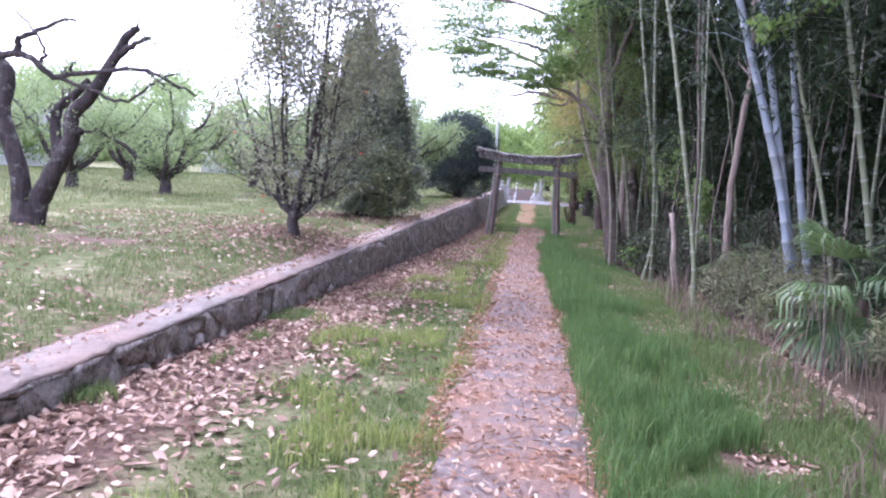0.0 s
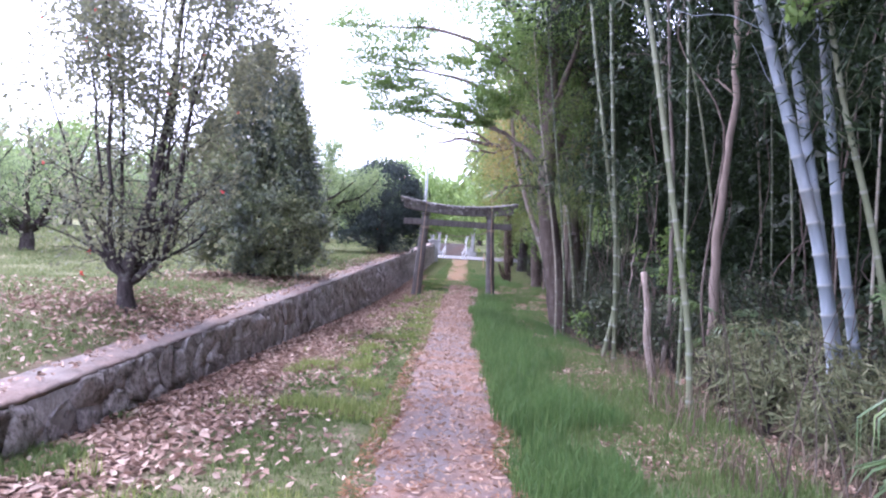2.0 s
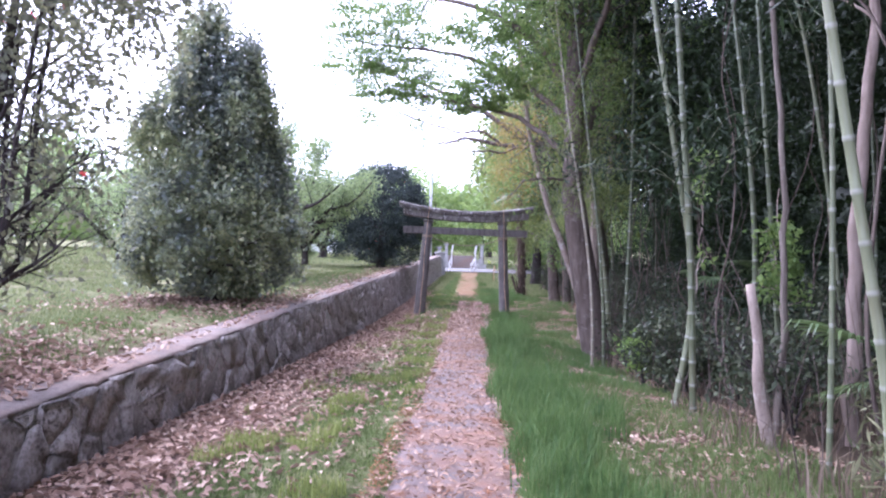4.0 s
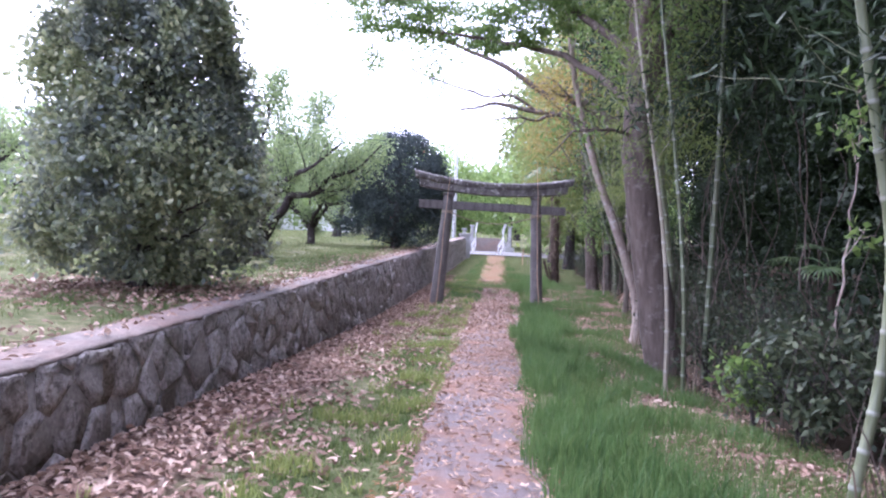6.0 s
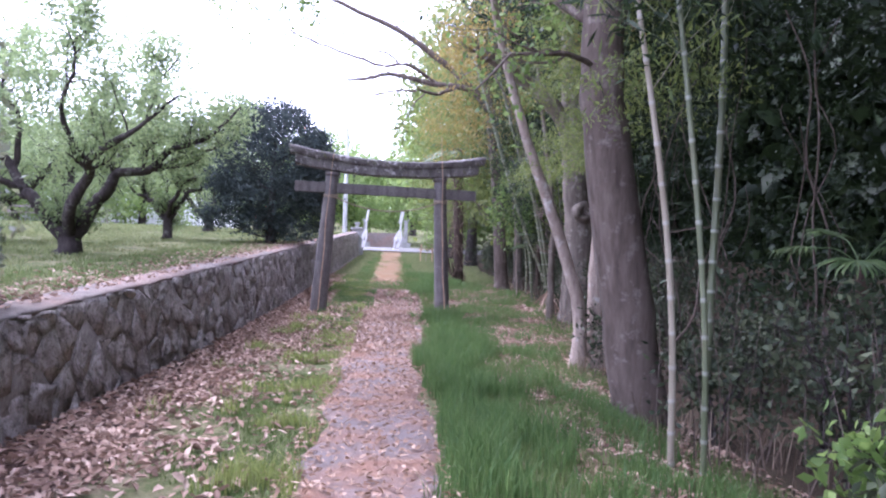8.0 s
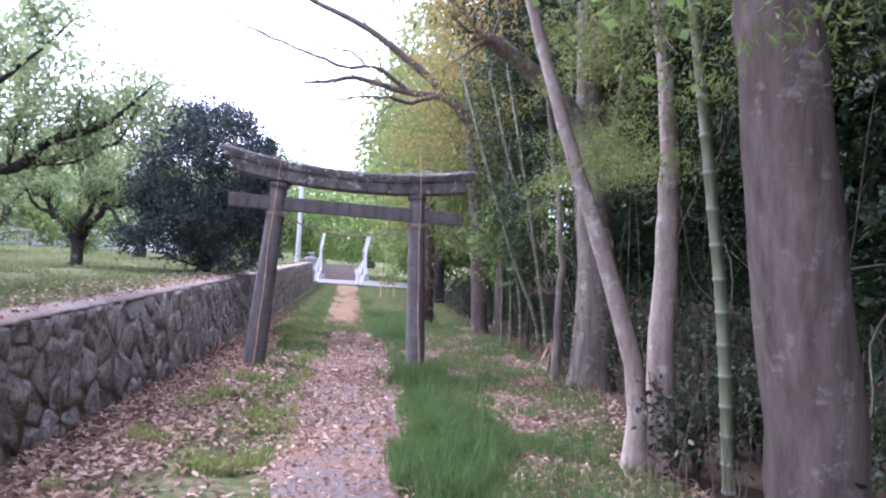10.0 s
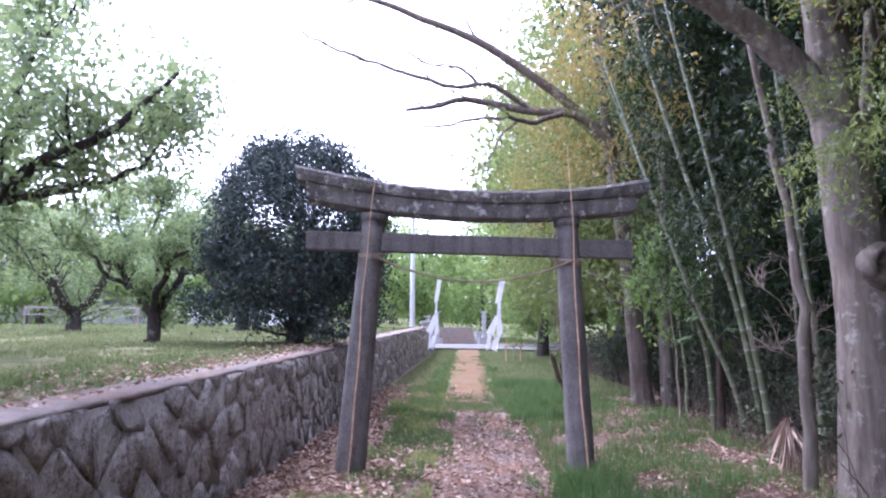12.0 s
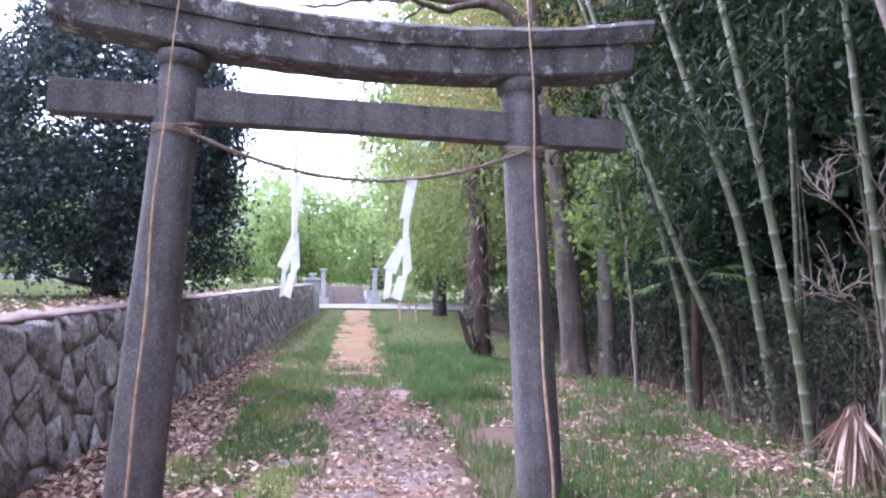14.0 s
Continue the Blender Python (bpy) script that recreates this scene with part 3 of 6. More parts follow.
rel(tapered_post("post", (1.66, 27.6, -0.1), (1.885, 27.6, 2.745), 0.165, 0.125, TORII), TORII)
rel(tapered_post("post", (4.14, 27.6, -0.1), (4.02, 27.6, 2.725), 0.152, 0.122, TORII), TORII)
rel(beam("lower_lintel", 1.17, 4.77, [(-0.14, 0.015), (-0.148, 0.10), (-0.15, 0.172), (0.15, 0.172), (0.148, 0.10), (0.14, 0.015), (0.12, 0.0), (-0.12, 0.0)], 0.02, M_KASAGI, TORII, 0.009), TORII)
rel(beam("top_lintel", 1.1, 4.86, [(-0.175, 0.176), (-0.195, 0.23), (-0.2, 0.275), (-0.17, 0.305), (0.0, 0.33), (0.17, 0.305), (0.2, 0.275), (0.195, 0.23), (0.175, 0.176)], 0.06, M_KASAGI, TORII, 0.014), TORII)


def tie_beam():
    bm = box_bm(1.165, 4.75, 27.53, 27.67, -0.1, 0.1, 0.012)
    bmesh.ops.subdivide_edges(bm, edges=[e for e in bm.edges if e.calc_length() > 1], cuts=24)
    for v in bm.verts:
        v.co.z += 2.505 - 0.0165 * (v.co.x - 2.96) + 0.004 * noise.noise(v.co * 6)
        v.co.y += 0.003 * noise.noise(v.co * 7)
    return rel(part("tie_beam", bm, M_TORII, TORII), TORII)


tie_beam()


def rope():
    a, b = np.array([1.92, 27.46, 2.35]), np.array([4.03, 27.46, 2.33])
    t = np.linspace(0, 1, 60)
    lines = []
    for ph in (0, 2.1, 4.2):
        P = a + (b - a) * t[:, None]
        P[:, 2] -= 0.235 * 4 * t * (1 - t)
        P[:, 1] += 0.008 * np.cos(ph + t * 110)
        P[:, 2] += 0.008 * np.sin(ph + t * 110)
        P[:, 1] += 0.1 * np.sin(np.pi * t)
        lines.append((P, np.full(60, 0.0085)))
    R = thing("straw_rope", (2.95, 27.5, 2.3), "thin twisted straw rope sagging between the gate posts", "rope")
    for ln in lines:
        rel(obj("strand", mesh_of("strand", *tubes([ln], 8), M_ROPE, True), R), R)
    rng = np.random.default_rng(2)
    for cx, rr, zz in ((1.865, 0.138, 2.36), (4.04, 0.135, 2.33)):
        for k in range(3):
            th = np.linspace(0, 2 * np.pi, 26)
            z0 = zz + (k - 1) * 0.022
            P = np.stack([cx + rr * np.cos(th), 27.6 + rr * np.sin(th), z0 + 0.012 * np.sin(th * 2 + k)], 1)
            rel(obj("binding", mesh_of("binding", *tubes([(P, np.full(26, 0.011))], 7), M_ROPE, True), R), R)
        fr = []
        for _ in range(7):
            p0 = np.array([cx + rng.uniform(-0.03, 0.12), 27.45, zz])
            p1 = p0 + np.array([rng.uniform(-0.05, 0.1), -0.03, rng.uniform(-0.08, 0.06)])
            fr.append((np.stack([p0, (p0 + p1) / 2 + 0.01, p1]), np.array([0.004, 0.003, 0.002])))
        rel(obj("frayed_end", mesh_of("frayed_end", *tubes(fr, 8), M_ROPE), R), R)


rope()


def shide(x, z, tilt, lean, seed):
    """A folded zigzag paper streamer of two strips."""
    S = thing("paper_streamer", (x, 27.54, z), "white folded zigzag paper streamer hanging from the rope", "streamer", "paper streamers on the rope")
    rng = np.random.default_rng(seed)
    fold_a = [[(-0.03, 0), (0.034, 0), (-0.012, -0.225), (-0.078, -0.245)], [(-0.046, -0.22), (-0.012, -0.215), (-0.022, -0.4), (-0.058, -0.4)],
              [(-0.07, -0.365), (-0.036, -0.41), (-0.1, -0.59), (-0.18, -0.555)], [(-0.155, -0.56), (-0.115, -0.575), (-0.13, -0.73), (-0.172, -0.745)]]
    fold_b = [[(-0.05, -0.38), (-0.012, -0.35), (0.006, -0.56), (-0.056, -0.63)], [(-0.082, -0.6), (-0.02, -0.595), (-0.062, -0.755), (-0.128, -0.73)]]
    for n, folds in enumerate((fold_a, fold_b)):
        bm = bmesh.new()
        for k, poly in enumerate(folds):
            yo, tw = 0.012 * (k % 2) + 0.02 * n, rng.uniform(-0.5, 0.5)
            vs = [bm.verts.new((px * lean, yo + tw * (px + 0.06), pz)) for px, pz in poly]
            ret = bmesh.ops.extrude_face_region(bm, geom=[bm.faces.new(vs)])
            for v in ret["geom"]:
                if isinstance(v, bmesh.types.BMVert):
                    v.co.y += 0.003
        part("paper_strip", bm, M_PAPER, S)
    S.rotation_euler = (0.1 * tilt, 0, 0.25 * tilt)


shide(2.6, 2.12, 0.6, 0.7, 1)
shide(3.28, 2.11, -0.2, 1.0, 2)


def cane(p0, p1, seed):
    t = np.linspace(0, 1, 30)
    P = np.array(p0) + (np.array(p1) - np.array(p0)) * t[:, None]
    P[:, 0] += 0.012 * np.sin(t * 7 + seed) + 0.006 * np.sin(t * 19)
    r = 0.011 - 0.006 * t + 0.002 * (np.arange(30) % 6 == 0)
    tagged(new("cane", mesh_of("cane", *tubes([(P, r)], 10), M_CANE, True)), "thin dry brown cane tied upright against the gate post", "cane", "canes on the gate")


cane((1.65, 27.37, 0.0), (1.89, 27.385, 3.2), 0)
cane((4.14, 27.39, 0.0), (3.985, 27.385, 3.62), 2)

# ---------- trees ----------
def curve_pts(ctrl, n):
    """A smooth line through control points (Catmull-Rom)."""
    C = np.asarray(ctrl, float)
    C = np.vstack([2 * C[0] - C[1], C, 2 * C[-1] - C[-2]])
    out = []
    for t in np.linspace(0, len(C) - 3 - 1e-6, n):
        i, f = int(t), t - int(t)
        p0, p1, p2, p3 = C[i:i + 4]
        out.append(0.5 * (2 * p1 + (p2 - p0) * f + (2 * p0 - 5 * p1 + 4 * p2 - p3) * f * f + (3 * p1 - p0 - 3 * p2 + p3) * f ** 3))
    return np.array(out)


def sprout(line, rng, count, length, angle, lo=0.4, up=0.2, thin=0.55, bend=0.25, min_r=0.006):
    """Side branches off a (points, radii) line."""
    P, R = line
    out = []
    for _ in range(count):
        t = rng.uniform(lo, 0.98)
        i = min(int(t * (len(P) - 1)), len(P) - 2)
        d = unit(P[i + 1] - P[i])
        side = unit(np.cross(d, rng.normal(size=3)))
        v = unit(d * math.cos(angle) + side * math.sin(angle) + np.array([0, 0, up]))
        L = length * rng.uniform(0.55, 1.2) * (1.15 - 0.5 * t)
        k = 7
        q = [P[i]]
        for s in range(k - 1):
            v = unit(v + rng.normal(size=3) * bend + np.array([0, 0, up * 0.15]))
            q.append(q[-1] + v * L / (k - 1))
        r0 = max(min_r, min(R[i] * thin, 0.028))
        out.append((np.array(q), np.linspace(r0, max(min_r * 0.5, r0 * 0.25), k)))
    return out


def crown_points(lines, rng, per, spread, lo=0.35):
    pts = []
    for P, R in lines:
        t = rng.uniform(lo, 1.0, per) * (len(P) - 1)
        i = np.minimum(t.astype(int), len(P) - 2)
        f = (t - i)[:, None]
        pts.append(P[i] * (1 - f) + P[i + 1] * f + rng.normal(size=(per, 3)) * spread)
    return np.concatenate(pts)


def tree(name, label, limbs, bark, leaf, rng, twig=(5, 1.2, 0.8), sub=(4, 0.6, 0.8), per=40, spread=0.12, size=(0.08, 0.04), lo=0.35, droop=0.3, group="", category="tree", flowers=0, bare=0.0, up=0.2, extra=None):
    """limbs: (control points, r0, r1); twigs and sub-twigs grow off them and bear the leaves."""
    base = limbs[0][0][0]
    T = thing(name, base, label, category, group)
    main = []
    for ctrl, r0, r1 in limbs:
        n = max(8, 4 * len(ctrl))
        P = curve_pts(ctrl, n)
        P[1:-1] += rng.normal(size=(n - 2, 3)) * (0.012 + 0.01 * min(1, r0 * 4)) * (0.3 if r0 > 0.09 else 1.0)
        R = np.linspace(1, 0, n) ** (0.8 if len(ctrl) > 6 or r0 > 0.15 else 1.15) * (r0 - r1) + r1
        main.append((P, R))
    if limbs[0][1] > 0.07:
        main[0][1][0] *= 1.35
        main[0][1][1] *= 1.1
    t1 = [b for l in main for b in sprout(l, rng, twig[0], twig[1], twig[2], lo, up, 0.4)]
    t2 = [b for l in t1 for b in sprout(l, rng, sub[0], sub[1], sub[2], 0.25, up, 0.6, 0.3, 0.004)]
    V, F = tubes(main + t1 + t2, 12)
    rel(obj("trunk", mesh_of("trunk", V, F, bark, True), T), T)
    if per:
        P = crown_points(t2 + t1, rng, per, spread)
        if bare:
            P = P[rng.uniform(size=len(P)) > bare]
        if extra is not None:
            P = np.concatenate([P, extra])
        rel(obj("crown", mesh_of("crown", *leaves(P, size[0], size[1], rng, droop), leaf), T), T)
        if flowers:
            for q in P[rng.choice(len(P), flowers, replace=False)]:
                pet = leaves(np.repeat(q[None], 7, 0) + rng.normal(size=(7, 3)) * 0.005, 0.036, 0.034, rng, 0)
                rel(obj("flower", mesh_of("flower", *pet, M_FLOWER), T), T)
    return T


def blob_points(rng, n, centre, radii, shell=0.55, lumps=26, lump_r=0.42, tip=0.0):
    """Points in leaf clumps spread over an ellipsoid, with gaps between the clumps; tip > 0 narrows it upward."""
    c = unit(rng.normal(size=(lumps, 3))) * (rng.uniform(shell, 1.0, lumps) ** 0.6)[:, None]
    k = rng.integers(0, lumps, n)
    q = c[k] + rng.normal(size=(n, 3)) * lump_r * 0.5
    s = 1 - tip * np.clip((q[:, 2:3] + 1) / 2, 0, 1)
    q[:, :2] *= s
    return np.array(centre) + q * np.array(radii)


R1 = np.random.default_rng(21)
HZ = lambda y: float(high_z(y))

# open camellia with red flowers on the terrace
b = (-2.32, 11.6, HZ(11.6) + 0.08)
stems = [([b, (-2.34, 11.6, 1.05), (-2.15, 11.7, 1.9), (-2.0, 11.8, 3.2), (-1.9, 11.8, 4.7)], 0.1, 0.015)]
for dx, dy, h in ((-0.75, 0.2, 3.7), (-0.35, -0.3, 4.3), (0.55, 0.3, 4.4), (0.95, -0.2, 3.7), (-1.15, 0.3, 2.7), (0.15, 0.6, 4.7), (-0.5, 0.7, 4.3), (0.8, 0.5, 4.3)):
    stems.append(([(-2.32, 11.6, 0.85 + 0.06 * abs(dx)), (-2.32 + dx * 0.45, 11.6 + dy * 0.5, 1.4), (-2.32 + dx * 0.62, 11.6 + dy * 0.7, 0.6 + h * 0.55), (-2.32 + dx, 11.6 + dy, 0.6 + h)], 0.036, 0.008))
ex = np.concatenate([blob_points(R1, 17000, (-1.95, 11.7, 4.1), (1.45, 1.4, 1.7), 0.3, 150, 0.2), blob_points(R1, 1500, (-2.4, 11.6, 2.5), (1.35, 1.3, 1.2), 0.4, 50, 0.2)])
tree("camellia_tree", "open multi-stemmed camellia tree with sparse leaves and red flowers", stems, M_BARK_DARK, M_LEAF_OPEN, R1, (9, 1.05, 0.95), (5, 0.5, 0.8), 11, 0.1, (0.064, 0.037), 0.2, flowers=22, up=0.12, extra=ex)

# dense conical camellia
ex = np.concatenate([blob_points(R1, 36000, (-2.0, 18.0, 3.05), (1.5, 1.5, 2.25), 0.5, 100, 0.2, 0.5), blob_points(R1, 9000, (-2.05, 18.0, 3.2), (0.75, 0.75, 1.7), 0.1, 40, 0.36, 0.3), blob_points(R1, 11000, (-1.95, 18.0, 1.75), (1.42, 1.45, 1.0), 0.6, 52, 0.2)])
tree("evergreen_tree", "dense conical dark evergreen camellia tree on the terrace", [([(-2.0, 18, HZ(18) - 0.05), (-1.98, 18, 2.2), (-2.02, 18, 3.7), (-2, 18, 5.1)], 0.12, 0.02)], M_BARK_DARK, M_LEAF_CAMELLIA, R1, (26, 1.1, 1.2), (4, 0.5, 0.8), 14, 0.12, (0.085, 0.048), 0.12, extra=ex[ex[:, 2] > HZ(18) + 0.12])

# dark round evergreen behind the gate
ex = np.concatenate([blob_points(R1, 46000, (0.5, 32.6, 3.4), (1.5, 1.5, 1.62), 0.72, 210, 0.2), blob_points(R1, 14000, (0.5, 32.6, 2.25), (1.65, 1.65, 0.95), 0.6, 60, 0.24)])
tree("evergreen_bush", "large rounded very dark evergreen bush above the wall", [([(0.5, 32.6, HZ(32.6) - 0.05), (0.5, 32.6, 2.6), (0.55, 32.6, 4.2)], 0.14, 0.03)], M_BARK_DARK, M_LEAF_DARK, R1, (18, 1.4, 1.2), (4, 0.6, 0.8), 14, 0.12, (0.07, 0.04), 0.12, flowers=9, extra=ex[ex[:, 2] > HZ(32.6) + 0.1])


def plum(x, y, scale, rng, leaf=M_LEAF_PLUM, per=30, label="gnarled dark plum tree with fresh green leaves on the lawn", bare=0.0, turn=0.0):
    z = HZ(y) - 0.05
    limbs = [([(x, y, z), (x + 0.02, y, z + 0.35 * scale), (x - 0.05, y, z + 0.7 * scale)], 0.2 * scale, 0.14 * scale)]
    n = 5
    for k in range(n):
        a = turn + 2 * np.pi * k / n + rng.uniform(-0.3, 0.3)
        c, s = math.cos(a), math.sin(a)
        r = rng.uniform(1.6, 2.3) * scale
        h = rng.uniform(2.2, 3.4) * scale
        limbs.append(([(x - 0.03, y, z + 0.5 * scale), (x + c * 0.3 * r, y + s * 0.3 * r, z + 0.95 * scale), (x + c * 0.52 * r, y + s * 0.55 * r, z + 0.42 * h + 0.5 * scale), (x + c * 0.8 * r + 0.1, y + s * 0.75 * r, z + 0.75 * h), (x + c * r * 1.15, y + s * r * 1.15, z + h + 0.2)], 0.105 * scale, 0.02))
    return tree("plum_tree", label, limbs, M_BARK_DARK, leaf, rng, (8, 1.4 * scale, 0.9), (5, 0.8 * scale, 0.8), int(per * 1.3), 0.14, (0.085, 0.04), 0.3, group="plum orchard trees", bare=bare, up=0.28)


def spreading_plum(x, y, k, stem, rng, label, crown=8000):
    """A wide plum: crooked limbs run out sideways from a short stem and send up leafy shoots."""
    z = HZ(y) - 0.05
    at = lambda *q: [(x + a * k, y + b * k, z + (c + (stem if c > 0.2 else 0)) * k) for a, b, c in q]
    limbs = [(at((0, 0, 0), (0.03, 0, 0.15), (0.0, 0, 0.36), (-0.02, 0, 0.45)), 0.19 * k, 0.15 * k),
             (at((-0.03, 0, 0.3), (-0.3, 0.05, 0.55), (-0.56, 0, 0.95), (-0.72, 0.1, 1.0), (-1.0, 0.2, 1.5), (-1.45, 0.1, 1.75), (-1.9, 0.3, 2.5), (-2.3, 0.2, 2.6)), 0.12 * k, 0.015),
             (at((0.03, 0, 0.3), (0.2, 0, 0.5), (0.37, 0, 0.85), (0.62, -0.1, 1.1), (0.73, -0.1, 1.35), (1.2, -0.2, 1.4), (1.5, -0.1, 1.75), (2.1, -0.3, 1.95), (2.6, -0.2, 2.5)), 0.125 * k, 0.014),
             (at((0.65, -0.1, 1.15), (0.7, 0.2, 1.7), (1.05, 0.4, 2.1), (1.1, 0.5, 2.8), (1.5, 0.5, 3.4)), 0.07 * k, 0.012),
             (at((0, 0, 0.3), (0.05, 0.35, 0.8), (-0.2, 0.7, 1.2), (-0.15, 0.9, 1.9), (0.2, 1.2, 2.5), (0.1, 1.3, 3.4)), 0.095 * k, 0.012),
             (at((0.02, 0, 0.3), (0.15, -0.5, 0.75), (0.5, -0.8, 1.25), (0.6, -1.3, 1.4), (1.1, -1.6, 1.7), (1.4, -2.1, 1.75), (2.0, -2.4, 2.2)), 0.1 * k, 0.012),
             (at((0.55, -1.2, 1.35), (0.3, -1.5, 2.0), (0.5, -1.7, 2.7), (0.4, -1.8, 3.3)), 0.05 * k, 0.01),
             (at((-0.7, 0.1, 1.05), (-1.1, -0.4, 1.25), (-1.4, -0.7, 1.75), (-2.0, -0.9, 1.9), (-2.3, -1.2, 2.6)), 0.065 * k, 0.012),
             (at((-0.9, 0.2, 1.4), (-0.8, 0.1, 2.1), (-1.1, 0.2, 2.7), (-0.95, 0.2, 3.4)), 0.055 * k, 0.01),
             (at((1.25, -0.2, 1.42), (1.5, 0.4, 1.65), (2.1, 0.6, 1.9), (2.3, 0.9, 2.6)), 0.05 * k, 0.01)]
    ex = np.concatenate([blob_points(rng, crown // 2, (x + 0.1 * k, y, z + (2.75 + stem) * k), (2.4 * k, 2.2 * k, 0.95 * k), 0.3, 90, 0.17),
                         blob_points(rng, crown // 2, (x + 0.15 * k, y, z + (2.2 + stem) * k), (2.5 * k, 2.3 * k, 0.8 * k), 0.5, 80, 0.17)])
    tree("plum_tree", label, limbs, M_BARK_DARK, M_LEAF_PLUM, rng, (9, 1.0 * k, 0.95), (5, 0.55 * k, 0.8), 30, 0.1, (0.08, 0.043), 0.42, group="plum orchard trees", up=0.42, extra=ex)


spreading_plum(-2.36, 25.8, 1.02, 0.0, R1, "wide low-forked plum tree with fresh green leaves")
spreading_plum(-2.34, 34.2, 0.74, 0.5, R1, "smaller plum tree forking above a straight stem", 5200)
plum(-5.1, 29.6, 1.2, R1, per=55, turn=0.9)
for px, py, sc in ((-9.0, 24.0, 0.95), (-12.5, 25, 1.0), (-8.5, 33, 1.0), (-14, 33, 1.1), (-6.5, 41, 1.0), (-2.5, 44, 1.0), (-11, 43, 1.1), (-19, 30, 1.1), (-17, 41, 1.1), (-1.0, 50, 0.9)):
    plum(px, py, sc * 1.1, R1, per=34, turn=px)

# big bare plum beside the start: three crooked limbs from one foot, long bent boughs
limbs = [([(-6.12, 11, 0.4), (-6.14, 11, 0.72), (-6.13, 11, 0.95)], 0.25, 0.2),
         ([(-6.24, 11, 0.55), (-6.22, 11, 1.0), (-6.27, 11, 1.4), (-6.46, 11, 2.0), (-6.53, 11, 2.28), (-6.45, 11, 2.78), (-6.57, 11, 2.98), (-6.9, 11, 3.15)], 0.15, 0.075),
         ([(-6.05, 11, 0.6), (-5.96, 11, 1.05), (-5.74, 11, 1.48), (-5.51, 11, 1.95), (-5.53, 11.02, 2.26), (-5.25, 11.05, 2.61), (-4.96, 11.1, 3.13), (-4.76, 11.1, 3.47), (-4.61, 11.1, 3.6)], 0.155, 0.045),
         ([(-5.47, 10.98, 1.98), (-5.38, 10.92, 2.03), (-5.32, 10.9, 2.06)], 0.07, 0.045),
         ([(-4.96, 11.1, 3.13), (-4.65, 11.05, 3.35), (-4.4, 11, 3.46)], 0.065, 0.02),
         ([(-5.98, 11.1, 1.0), (-5.86, 11.3, 1.56), (-5.93, 11.4, 1.87), (-5.97, 11.45, 2.34), (-5.76, 11.5, 2.6), (-5.5, 11.5, 2.85)], 0.115, 0.055),
         ([(-6.9, 11, 3.15), (-6.57, 10.95, 3.08), (-6.28, 10.9, 3.12), (-5.98, 10.88, 2.99), (-5.68, 10.86, 2.8), (-5.29, 10.85, 2.87), (-4.45, 10.8, 2.94), (-4.02, 10.8, 2.8), (-3.63, 10.8, 2.61)], 0.06, 0.014),
         ([(-5.68, 10.86, 2.8), (-5.17, 10.8, 2.65), (-4.63, 10.75, 2.49), (-4.19, 10.75, 2.79), (-3.9, 10.75, 2.93)], 0.032, 0.01),
         ([(-4.4, 10.8, 2.95), (-4.2, 10.8, 2.82), (-4.05, 10.78, 2.68)], 0.022, 0.008),
         ([(-6.28, 10.9, 3.12), (-6.2, 10.9, 3.35), (-5.95, 10.92, 3.45), (-5.65, 10.95, 3.63), (-5.4, 10.95, 3.62)], 0.055, 0.014),
         ([(-5.9, 10.9, 3.0), (-5.88, 10.9, 3.2), (-6.12, 10.9, 3.55), (-6.46, 10.9, 3.84)], 0.03, 0.01)]
tree("plum_tree", "big old bare-limbed plum tree with forked dark trunk", limbs, M_BARK_DARK, M_LEAF_PLUM, R1, (4, 0.42, 0.9), (2, 0.25, 0.9), 5, 0.05, (0.06, 0.03), 0.5, group="plum orchard trees", bare=0.4)

# ---------- trees of the wood edge ----------
def layers(rng, *trays):
    """Flat sprays of leaves: (count, centre, radii), each broken into small clumps."""
    return np.concatenate([blob_points(rng, n, c, r, 0.15, max(14, n // 70), 0.17) for n, c, r in trays])


